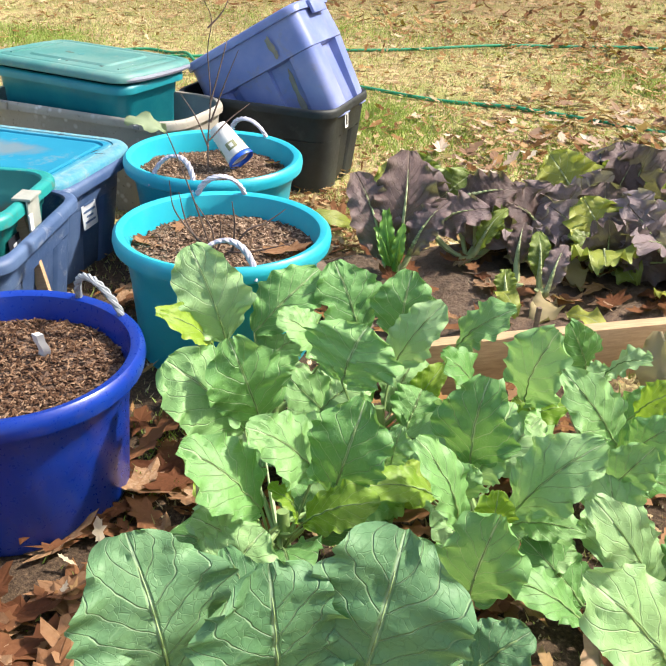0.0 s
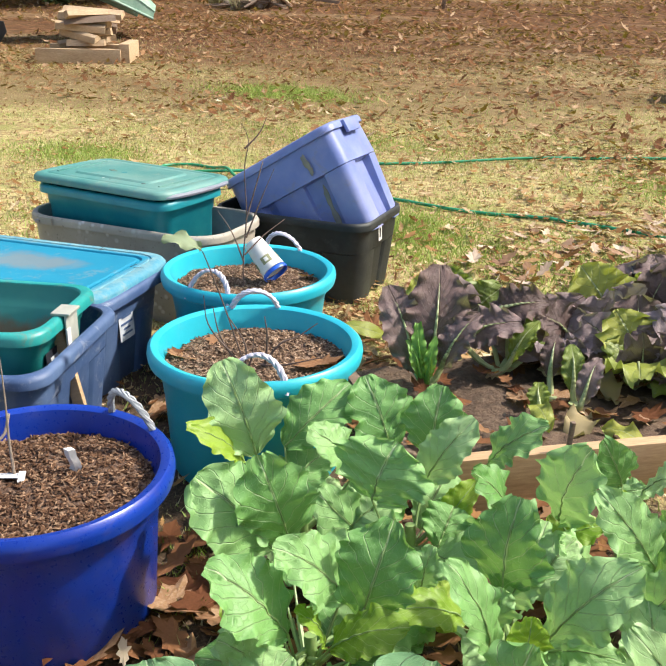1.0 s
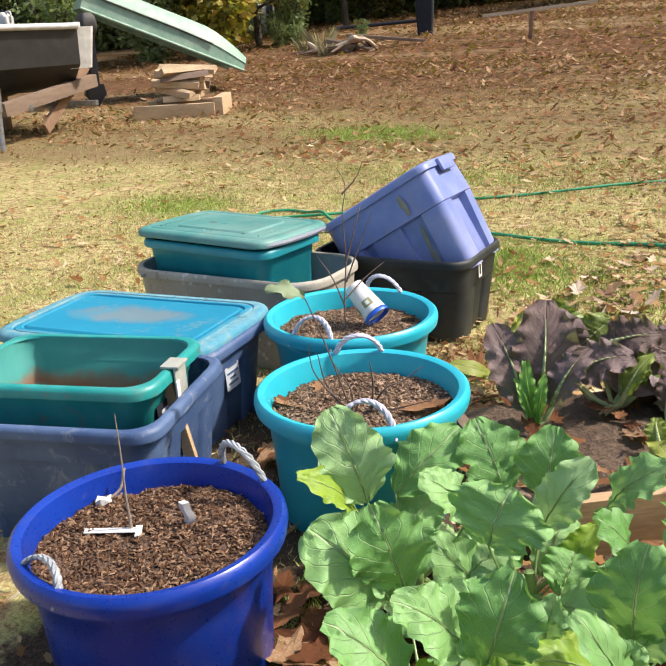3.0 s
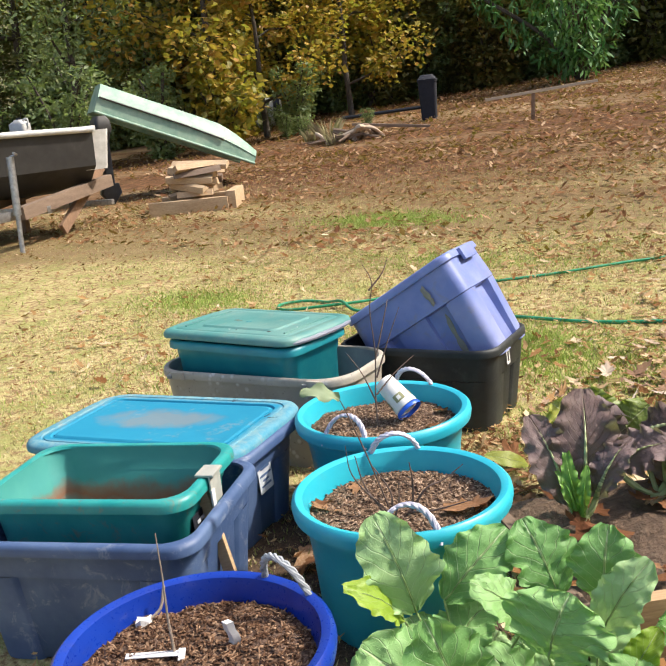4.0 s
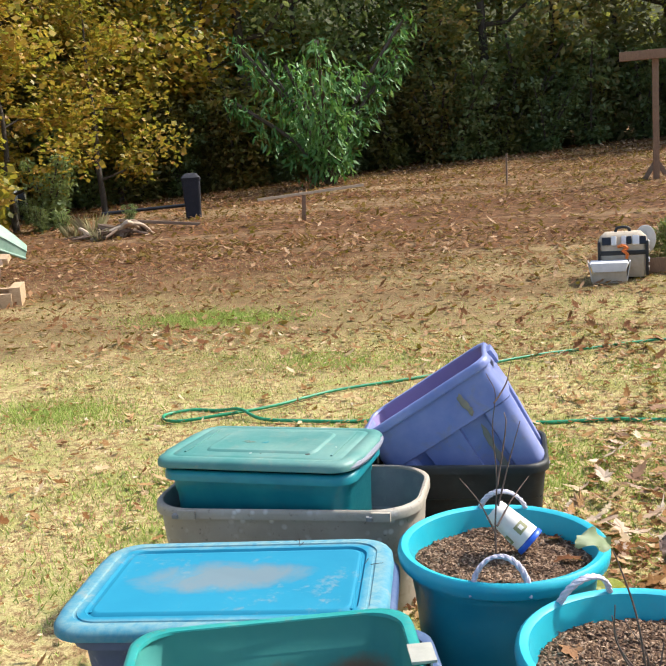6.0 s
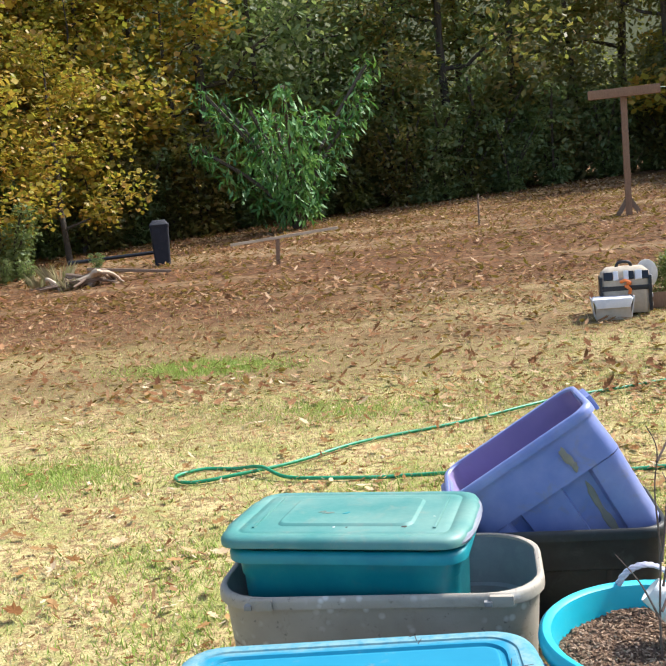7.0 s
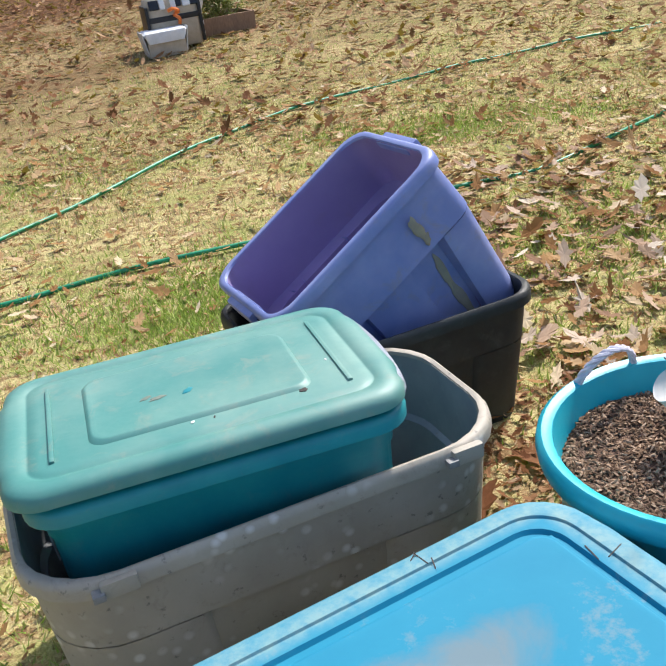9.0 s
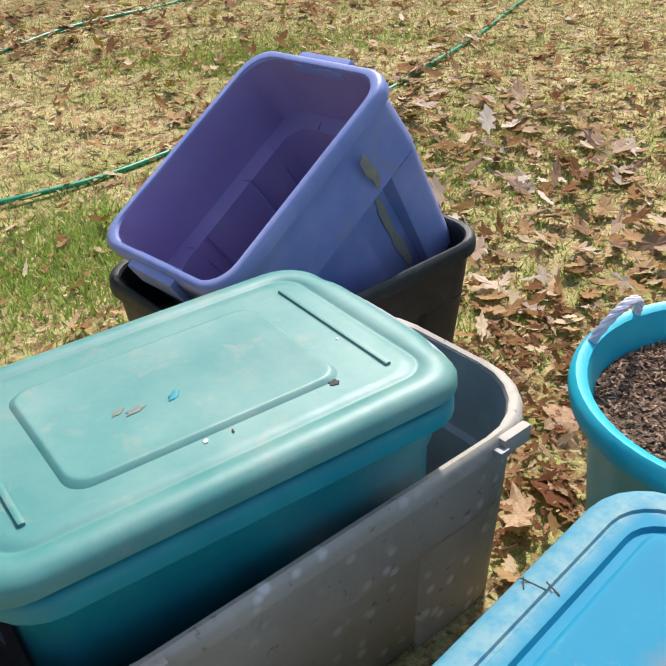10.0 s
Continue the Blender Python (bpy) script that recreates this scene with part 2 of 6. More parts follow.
    for cx, cy, rx, ry in ((1.15, 1.15, 0.85, 0.95), (0.25, 1.75, 0.55, 0.62), (0.45, 0.9, 0.36, 0.36), (-0.2, 1.6, 0.5, 0.4)):
        ex = mathn(nt, "MULTIPLY", mathn(nt, "SUBTRACT", sep.outputs[0], cx), 1 / rx)
        ey = mathn(nt, "MULTIPLY", mathn(nt, "SUBTRACT", sep.outputs[1], cy), 1 / ry)
        e = mathn(nt, "ADD", mathn(nt, "MULTIPLY", ex, ex), mathn(nt, "MULTIPLY", ey, ey))
        dug = e if dug is None else mathn(nt, "MINIMUM", dug, e)
    dug = mathn(nt, "ADD", dug, mathn(nt, "MULTIPLY", mathn(nt, "SUBTRACT", mid, 0.5), 0.9))
    soil = ramp(nt, fine, [(0.3, (0.03, 0.02, 0.014)), (0.55, (0.10, 0.068, 0.045)), (0.75, (0.24, 0.16, 0.10))])
    c = mixc(nt, ramp(nt, dug, [(0.75, (1, 1, 1)), (1.05, (0, 0, 0))]), c, soil)
    nt.links.new(c, b.inputs["Base Color"])
    bump(nt, b, mathn(nt, "ADD", fine, mid), 0.5, 0.015)
    return m


def build_ground():
    xs = sorted(set([-300, -200, -120, -80] + [-60 + 4 * i for i in range(31)] + [round(-12 + 0.5 * i, 2) for i in range(49)] + [80, 120, 200, 300]))
    ys = sorted(set([-300, -150, -60, -30, -15] + [round(-8 + 0.5 * i, 2) for i in range(61)] + [24 + 4 * i for i in range(12)] + [90, 140, 220, 400]))
    bm = bmesh.new()
    grid = [[bm.verts.new((x, y, gh(x, min(y, 60)) + (0.012 * noise.noise(Vector((x * 1.7, y * 1.7, 3))) if abs(x) < 14 and y < 24 else 0))) for x in xs] for y in ys]
    for a, b in zip(grid, grid[1:]):
        for k in range(len(xs) - 1):
            bm.faces.new((a[k], a[k + 1], b[k + 1], b[k]))
    return tagged(part("ground", bm, lawn_material()), "dry tan lawn with green patches and scattered leaves", "lawn", kind="structure")


build_ground()

# ---- tubs and totes ----
def scuffed_lid():
    """Sky blue plastic with a worn grey-brown patch in its middle and chalky edges."""
    m, nt, b, tc = material("scuffed_sky_blue_plastic", 0.7)
    v = tc.outputs["Object"]
    sep = nt.nodes.new("ShaderNodeSeparateXYZ")
    nt.links.new(v, sep.inputs[0])
    n1, n2 = noise_tex(nt, 7, 6, 0.65, v, 0.4), noise_tex(nt, 40, 5, 0.7, v)
    ex = mathn(nt, "MULTIPLY", mathn(nt, "ADD", sep.outputs[0], 0.03), 1 / 0.22)
    ey = mathn(nt, "MULTIPLY", mathn(nt, "SUBTRACT", sep.outputs[1], 0.02), 1 / 0.09)
    e = mathn(nt, "ADD", mathn(nt, "ADD", mathn(nt, "MULTIPLY", ex, ex), mathn(nt, "MULTIPLY", ey, ey)), mathn(nt, "MULTIPLY", mathn(nt, "SUBTRACT", n1, 0.5), 3.2))
    b.inputs["Specular IOR Level"].default_value = 0.3
    c = mixc(nt, n1, (0.003, 0.185, 0.315), (0.014, 0.245, 0.375))
    gx = mathn(nt, "SUBTRACT", mathn(nt, "ABSOLUTE", sep.outputs[0]), 0.3575)
    gy = mathn(nt, "SUBTRACT", mathn(nt, "ABSOLUTE", sep.outputs[1]), 0.235)
    edge = mathn(nt, "ADD", mathn(nt, "MAXIMUM", gx, gy), mathn(nt, "MULTIPLY", mathn(nt, "SUBTRACT", n1, 0.5), 0.03))
    worn = mathn(nt, "MULTIPLY", ramp(nt, mathn(nt, "ADD", edge, 0.1), [(0.04, (0, 0, 0)), (0.062, (0.75,) * 3), (0.098, (0.4,) * 3)]), ramp(nt, n2, [(0.35, (0.35,) * 3), (0.6, (1, 1, 1))]))
    c = mixc(nt, worn, c, (0.26, 0.38, 0.36))
    c = mixc(nt, ramp(nt, e, [(0.1, (0.6,) * 3), (1.0, (0, 0, 0))]), c, (0.22, 0.205, 0.18))
    c = mixc(nt, ramp(nt, mathn(nt, "ADD", mathn(nt, "MULTIPLY", n1, 0.6), mathn(nt, "MULTIPLY", n2, 0.4)), [(0.57, (0, 0, 0)), (0.70, (0.6,) * 3)]), c, (0.30, 0.27, 0.23))
    nt.links.new(c, b.inputs["Base Color"])
    bump(nt, b, n2, 0.08, 0.002)
    return m


CYAN = plastic("cyan_plastic", (0.012, 0.40, 0.52), (0.03, 0.46, 0.56), 0.38, dirt_amount=0.12)
ROYAL = plastic("royal_blue_plastic", (0.003, 0.028, 0.27), (0.006, 0.042, 0.34), 0.3, dirt_amount=0.12)
TEAL = plastic("teal_plastic", (0.005, 0.21, 0.26), (0.018, 0.28, 0.31), 0.42, dirt_amount=0.15)
TEAL_LID = plastic("faded_teal_plastic", (0.06, 0.23, 0.21), (0.15, 0.30, 0.265), 0.5, dirt=(0.26, 0.28, 0.23), dirt_amount=0.6, scale=6)
TEAL_OPEN = plastic("bright_teal_plastic", (0.008, 0.26, 0.245), (0.04, 0.33, 0.30), 0.4, dirt=(0.32, 0.13, 0.05), dirt_amount=0.6)
GREY = plastic("grey_plastic", (0.36, 0.325, 0.265), (0.43, 0.395, 0.33), 0.6, dirt=(0.24, 0.21, 0.165), dirt_amount=0.6, spots=0.9)
GREY_IN = plastic("dark_grey_plastic", (0.28, 0.29, 0.31), (0.38, 0.39, 0.40), 0.6, dirt=(0.5, 0.5, 0.5), dirt_amount=0.3)
CHAR = plastic("charcoal_plastic", (0.009, 0.012, 0.013), (0.032, 0.038, 0.037), 0.55, dirt=(0.085, 0.092, 0.088), dirt_amount=0.4, scale=6)
PURPLE = plastic("lavender_blue_plastic", (0.17, 0.225, 0.50), (0.32, 0.355, 0.60), 0.42, dirt=(0.30, 0.25, 0.12), dirt_amount=0.45, scale=5)
PURPLE_IN = plastic("violet_plastic", (0.26, 0.21, 0.42), (0.34, 0.28, 0.48), 0.5, dirt=(0.25, 0.2, 0.2), dirt_amount=0.3, scale=4)
SLATE = plastic("slate_blue_plastic", (0.045, 0.085, 0.19), (0.10, 0.155, 0.275), 0.5, dirt=(0.40, 0.42, 0.45), dirt_amount=0.6, scale=6)


def muddy_teal():
    """Teal plastic with a tide mark of rust-coloured mud."""
    m, nt, b, tc = material("muddy_teal_plastic", 0.7)
    v = tc.outputs["Object"]
    sep = nt.nodes.new("ShaderNodeSeparateXYZ")
    nt.links.new(v, sep.inputs[0])
    wob = mathn(nt, "ADD", sep.outputs[2], mathn(nt, "MULTIPLY", mathn(nt, "SUBTRACT", noise_tex(nt, 9, 5, 0.6, v), 0.5), 0.11))
    band = ramp(nt, wob, [(0.02, (0.75,) * 3), (0.06, (0.3,) * 3), (0.09, (0.95,) * 3), (0.115, (0.7,) * 3), (0.14, (0.05,) * 3)])
    c = mixc(nt, noise_tex(nt, 14, 4, 0.6, v), (0.01, 0.22, 0.22), (0.05, 0.30, 0.25))
    c = mixc(nt, band, c, (0.20, 0.075, 0.03))
    nt.links.new(c, b.inputs["Base Color"])
    return m


TEAL_MUD = muddy_teal()
SOIL = grainy("bark_mulch", [(0.25, (0.04, 0.022, 0.014)), (0.5, (0.14, 0.08, 0.05)), (0.75, (0.30, 0.19, 0.13))], 55.0, 0.9, 1.0, 0.02)
CHIPS = leafy("bark_chip", [(0.05, (0.028, 0.014, 0.009)), (0.35, (0.075, 0.038, 0.021)), (0.65, (0.145, 0.078, 0.044)), (0.92, (0.31, 0.20, 0.125))], 0.0, 0.85, spec=0.15)
CHIPS_DRY = leafy("dry_bark_chip", [(0.05, (0.05, 0.03, 0.02)), (0.35, (0.13, 0.08, 0.05)), (0.65, (0.23, 0.15, 0.095)), (0.92, (0.42, 0.30, 0.21))], 0.0, 0.9, spec=0.15)
ROPE = grainy("lavender_white_rope", [(0.3, (0.42, 0.40, 0.50)), (0.7, (0.78, 0.76, 0.84))], 60.0, 0.8, 0.4, 0.003)
ROPE_GREY = grainy("grey_rope", [(0.3, (0.18, 0.20, 0.22)), (0.7, (0.48, 0.50, 0.52))], 60.0, 0.8, 0.4, 0.003)


def tub(m, mat, rope_mat, label, chip_mat=None, R=0.252, H=0.335, r0=0.19, soil=0.27, handles=((90, 0.06), (270, 0.06)), group="rope-handled tubs"):
    """A tapered round tub with a rolled rim, a step below it, potting mulch and two rope loops."""
    t = thing("planter_tub", m, label, "planter tub", group)
    rw = R - 0.022
    prof = [(r0 - 0.03, 0.0), (r0, 0.004), (r0 + 0.01, 0.02), (r0 + (rw - r0) * 0.6, H * 0.62), (r0 + (rw - r0) * 0.63, H * 0.64), (rw - 0.008, H * 0.78), (rw - 0.004, H * 0.8), (rw, H - 0.03)]
    inner = [(rw - 0.006, H - 0.01), (rw - 0.02, H * 0.78), (r0 + 0.01, 0.03)]
    part("body", loft([cring(r, z) for r, z in prof + inner]), mat, t)
    rim = [(rw - 0.006, H - 0.012), (rw - 0.004, H - 0.004), (rw + 0.004, H), (R - 0.010, H + 0.001), (R - 0.002, H - 0.006), (R, H - 0.018), (R - 0.003, H - 0.034), (R - 0.010, H - 0.038), (rw - 0.001, H - 0.036)]
    part("rim", loft([cring(r, z) for r, z in rim], False, False), mat, t)
    rs = r0 + (rw - r0) * (soil / H) - 0.004
    bm = bmesh.new()
    rings = []
    for i in range(13):
        rr = rs * (1 - i / 12.0)
        rings.append([(x, y, soil + 0.012 * noise.noise(Vector((x * 9, y * 9, m.translation.x))) + 0.006 * noise.noise(Vector((x * 40, y * 40, 1)))) for x, y, _ in cring(max(rr, 0.002), 0)])
    part("soil", loft(rings, False, True, bm), SOIL, t, "dark brown bark mulch")
    rc = random.Random(int(m.translation.x * 1000))
    V, F = [], []
    for i in range(int(4200 * (R / 0.25) ** 2)):
        rr, a = (rs - 0.008) * math.sqrt(rc.random()), rc.uniform(0, 6.283)
        x, y = rr * math.cos(a), rr * math.sin(a)
        z = soil + 0.012 * noise.noise(Vector((x * 9, y * 9, m.translation.x))) + 0.006 * noise.noise(Vector((x * 40, y * 40, 1)))
        q = pose(x, y, z + 0.002, rc.uniform(-35, 35), rc.uniform(-35, 35), rc.uniform(0, 360))
        l, w = rc.uniform(0.0025, 0.0085) * (1.7 if i % 30 == 0 else 1), rc.uniform(0.0012, 0.0034)
        k = len(V)
        V += [tuple(q @ Vector(p)) for p in ((-l, -w, 0), (l * 0.8, -w * 0.7, 0), (l, w, 0.001), (-l * 0.7, w * 0.8, 0), (0, 0, 0.0025))]
        F += [(k, k + 1, k + 4), (k + 1, k + 2, k + 4), (k + 2, k + 3, k + 4), (k + 3, k, k + 4)]
    me = bpy.data.meshes.new("bark_chip_cover")
    me.from_pydata(V, [], F)
    me.materials.append(chip_mat or CHIPS)
    chips = new("bark_chip_cover", me)
    chips.parent = t
    chips["kind"] = "stuff"
    for ang, hh in handles:
        a = radians(ang)
        c, s = math.cos(a), math.sin(a)
        tx, ty = -s, c
        pts = []
        for k in range(17):
            u = math.pi * k / 16
            o = 0.062 * math.cos(u)
            zz = H - 0.03 + (hh + 0.02) * math.sin(u)
            rad = R - 0.014 - 0.03 * math.sin(u)
            pts.append((c * rad + tx * o, s * rad + ty * o, zz))
        bm = bmesh.new()
        for ph in (0, 2.094, 4.188):
            tw = []
            for k in range(len(pts) * 3 - 2):
                f = k / 3
                i = min(int(f), len(pts) - 2)
                p = Vector(pts[i]).lerp(Vector(pts[i + 1]), f - i)
                rad = Vector((c, s, 0.3))
                tw.append(p + 0.0034 * (math.cos(ph + k * 0.55) * rad + math.sin(ph + k * 0.55) * Vector((tx, ty, 0.5))))
            tube(tw, 0.0043, 6, bm)
        part("rope_handle", bm, rope_mat, t)
    return t


def tote(name, m, L, W, H, mat, label, category="storage tote", taper=0.9, r=0.07, rim=0.022, inner_mat=None, group="plastic storage totes", step=0.70, step_w=0.008, grips=False, posts=0.0, panels=()):
    """An open tapered tote: walls with thickness, a stepped rolled rim, corner posts, raised panels and end grips."""
    t = thing(name, m, label, category, group)
    hl, hw = L / 2 - rim, W / 2 - rim
    k = taper
    out = [(0.0, k * hl - 0.012, k * hw - 0.012), (0.012, k * hl, k * hw), (H * step, hl * (k + (1 - k) * step) - step_w * 0.5, hw * (k + (1 - k) * step) - step_w * 0.5), (H * (step + 0.018), hl * (k + (1 - k) * step) + step_w * 0.6, hw * (k + (1 - k) * step) + step_w * 0.6), (H - 0.004, hl + 0.004, hw + 0.004)]
    inn = [(H - 0.002, hl - 0.002, hw - 0.002), (H * (step + 0.018), hl * (k + (1 - k) * step) + step_w * 0.6 - 0.005, hw * (k + (1 - k) * step) + step_w * 0.6 - 0.005), (H * step, hl * (k + (1 - k) * step) - step_w * 0.5 - 0.005, hw * (k + (1 - k) * step) - step_w * 0.5 - 0.005), (0.018, k * hl - 0.006, k * hw - 0.006), (0.012, k * hl - 0.03, k * hw - 0.03)]
    part("body", loft([rring(a, b, r, z) for z, a, b in out] + [rring(a, b, r, z) for z, a, b in inn[:1]], True, False), mat, t)
    part("lining", loft([rring(a, b, r, z) for z, a, b in inn], False, True), inner_mat or mat, t)
    rr = [(H - 0.006, hl - 0.002, hw - 0.002), (H, hl, hw), (H + 0.002, hl + rim * 0.5, hw + rim * 0.5), (H - 0.002, hl + rim * 0.85, hw + rim * 0.85), (H - 0.010, hl + rim, hw + rim), (H - 0.026, hl + rim, hw + rim), (H - 0.027, hl + rim - 0.004, hw + rim - 0.004), (H - 0.012, hl + 0.006, hw + 0.006)]
    part("rim", loft([rring(a, b, r + rim * 0.6, z) for z, a, b in rr], False, False), mat, t)
    lev = [(z, k + (1 - k) * z / H) for z in (0.006, H * (step + 0.012))]
    if posts:
        o = step_w * 0.55
        for sx, sy in ((1, 1), (-1, 1), (-1, -1), (1, -1)):
            rows = []
            for z, f in lev:
                a, b = hl * f + o, hw * f + o
                arc = [(a - r + r * math.cos(q), b - r + r * math.sin(q)) for q in (math.pi / 2 * i / 6 for i in range(7))]
                line = [(a - 2 * o - 0.002, b - r - posts - 0.010), (a - 0.002, b - r - posts), (a, b - r - posts + 0.006)] + arc + [(a - r - posts + 0.006, b), (a - r - posts, b - 0.002), (a - r - posts - 0.010, b - 2 * o - 0.002)]
                rows.append([(sx * x, sy * y, z) for x, y in line])
            part("corner_post", loft(rows, False, False, None, closed=False), mat, t)
    for f0, f1 in panels:
        for sy in (-1, 1):
            rows = []
            for z, f in lev:
                b = hw * f + step_w * 0.15
                rows.append([(x * hl, sy * y, z) for x, y in ((f0 * f - 0.03, b - step_w), (f0 * f, b), (f1 * f, b), (f1 * f + 0.03, b - step_w))])
            part("raised_panel", loft(rows, False, False, None, closed=False), mat, t)
    for sx in (-1, 1) if grips else ():
        bm = bmesh.new()
        box(bm, (0.034, W * 0.36, 0.018), pose(sx * (L / 2 - 0.004), 0, H - 0.014), 0.006)
        box(bm, (0.012, W * 0.36, 0.045), pose(sx * (L / 2 + 0.008), 0, H - 0.03), 0.005)
        part("grip", bm, mat, t)
    return t


def bulged(ring, hl, hw, out):
    """Subdivide a ring and push the middle of its two short ends outwards."""
    pts = []
    for a, b in zip(ring, ring[1:] + ring[:1]):
        a, b = Vector(a), Vector(b)
        n = 16 if abs(a.x - b.x) < 1e-6 and (a - b).length > 0.1 else 1
        for i in range(n):
            p = a.lerp(b, i / n)
            if n > 1:
                f = max(0.0, min(1.0, (hw * 0.62 - abs(p.y)) / (hw * 0.16)))
                p.x += math.copysign(out * f * f * (3 - 2 * f), p.x)
            pts.append(p)
    return pts


def lid(m, L, W, mat, label, h=0.03, r=0.06, panel=(0.57, 0.56), dip=0.0, group="tote lids", bulge=0.02, groove=0.0025):
    """A domed tote lid: rolled edge, stepped field and a raised inner panel outline."""
    t = thing("tote_lid", m, label, "lid", group)
    hl, hw = L / 2, W / 2
    prof = [(0.0, -0.012), (0.004, 0.0), (h * 0.55, 0.0), (h * 0.85, -0.006), (h, -0.020), (h - 0.0005, -0.036), (h - groove, -0.038), (h - groove, -0.042), (h - 0.001, -0.044), (h - 0.001, -0.060), (h - 0.001 - dip, -0.064), (h - dip, -0.085)]
    part("shell", loft([bulged(rring(hl + o, hw + o, max(0.02, r + o * 0.6), z), hl, hw, bulge if o > -0.03 else 0.0) for z, o in prof], True, True), mat, t)
    pl, pw = hl * panel[0], hw * panel[1]
    pan = [(h - 0.003, 0.003), (h - 0.0005, 0.0), (h + 0.0055, -0.005), (h + 0.006, -0.009), (h + 0.005, -0.014)]
    part("raised_panel", loft([rring(pl + o, pw + o, 0.026, z - dip) for z, o in pan], False, True), mat, t)
    for sx in (-1, 1):
        part("end_ridge", box(bmesh.new(), (0.008, W * 0.62, 0.007), pose(sx * (hl - 0.075), 0, h - dip), 0.003), mat, t)
    return t


def end_flange(parent, hl, hw, mat):
    """A faded lip that sticks out under one end of a lid."""
    arc = [(hl - 0.016 + 0.030 * math.cos(a), hw * 0.86 * math.sin(a)) for a in (math.pi * (i / 14 - 0.5) for i in range(15))]
    rows = [[(x + dx, y * k, z) for x, y in arc] for dx, k, z in ((-0.03, 0.97, 0.021), (0.0, 1.0, 0.017), (0.003, 1.005, 0.010), (0.0, 1.0, 0.003), (-0.03, 0.97, 0.003))]
    part("end_flange", loft(rows, False, False, None, closed=False), mat, parent, "lilac-grey faded lip")


tub(pose(0.372, 1.632, 0.0, 0, 0, 40), CYAN, ROPE, "turquoise plastic tub with white rope handles and bark mulch", CHIPS_DRY, R=0.247, H=0.312, soil=0.257)
tub(pose(0.002, 2.049, 0.0, 0, 0, 12), CYAN, ROPE, "turquoise plastic tub holding mulch and a leaning paper cup", CHIPS_DRY, R=0.25, H=0.31, soil=0.255)
tub(pose(0.416, 0.980, 0.0, 0, 0, -3), ROYAL, ROPE_GREY, "royal blue plastic tub with grey rope handles and mulch", R=0.242, H=0.302, soil=0.252, r0=0.185, handles=((90, 0.075), (270, 0.03)))

grey_tote = tote("storage_tote", pose(-0.661, 2.285, 0.0, 0, 0, 11), 0.775, 0.40, 0.317, GREY, "large weathered grey tote holding a teal tote", inner_mat=GREY_IN, r=0.115, taper=0.93, rim=0.014, step=0.58, step_w=0.009, posts=0.10)
teal_tote = tote("storage_tote", pose(-0.715, 2.275, 0.17, 0, 0, 5.5), 0.575, 0.345, 0.24, TEAL, "dark teal tote nested in the grey tote", step_w=0.003, r=0.05, taper=0.96)
teal_lid = lid(pose(-0.726, 2.294, 0.4135, -1.2, 0, 5.5), 0.592, 0.392, TEAL_LID, "faded teal lid with a raised panel on the teal tote", bulge=0.008)
end_flange(teal_lid, 0.592 / 2, 0.392 / 2, plastic("lilac_grey_plastic", (0.22, 0.235, 0.30), (0.30, 0.32, 0.38), 0.5, dirt=(0.2, 0.3, 0.3), dirt_amount=0.4))
dark_tote = tote("storage_tote", pose(-0.325, 2.782, 0.0, 0, 0, 12), 0.604, 0.42, 0.306, CHAR, "charcoal tote with a white label, holding a tilted tote", r=0.07, taper=0.88, rim=0.013, step=0.62, step_w=0.010, posts=0.07)
lidded_tote = tote("storage_tote", pose(-0.50, 1.68, 0.0, 0, 0, 17), 0.69, 0.40, 0.285, SLATE, "slate blue tote under a sky blue lid", r=0.06, taper=0.9, step_w=0.010, posts=0.06)
sky_lid = lid(pose(-0.536, 1.697, 0.277, 0, 0, 17), 0.715, 0.47, scuffed_lid(), "sun-faded sky blue lid with cracked corners", r=0.085, panel=(0.80, 0.68), dip=0.006, bulge=0.004, groove=0.004)
tote("storage_tote", pose(-0.197, 1.269, 0.0, 0, 0, 27), 0.58, 0.475, 0.31, SLATE, "slate blue tote with a teal bin nested in it", r=0.05, taper=0.88, step_w=0.010, posts=0.06)
teal_open = tote("storage_tote", pose(-0.225, 1.29, 0.15, 0, 0, 27), 0.53, 0.36, 0.218, TEAL_OPEN, "open bright teal bin stained with rust-coloured mud", r=0.05, taper=0.9, step_w=0.003, inner_mat=TEAL_MUD)
purple = tote("storage_tote", pose(-0.208, 2.832, 0.158, 0, 0, 15.5) @ pose(0, 0, 0, -2.4, -31.4, 0), 0.475, 0.354, 0.40, PURPLE, "lavender blue tote tilted inside the charcoal tote", r=0.042, taper=0.87, inner_mat=PURPLE_IN, grips=True, step=0.62, step_w=0.030, posts=0.05, panels=((-0.42, 0.18),), rim=0.016)
tote("storage_tote", pose(0.72, 0.29, 0.43, 180, 0, 100), 0.36, 0.26, 0.43, SLATE, "upturned slate tote under another slate tote", r=0.08, taper=0.9)
tote("storage_tote", pose(0.72, 0.295, 0.432, 0, 0, 100), 0.44, 0.30, 0.415, SLATE, "empty slate blue tote on an upturned tote", r=0.12, taper=0.85)

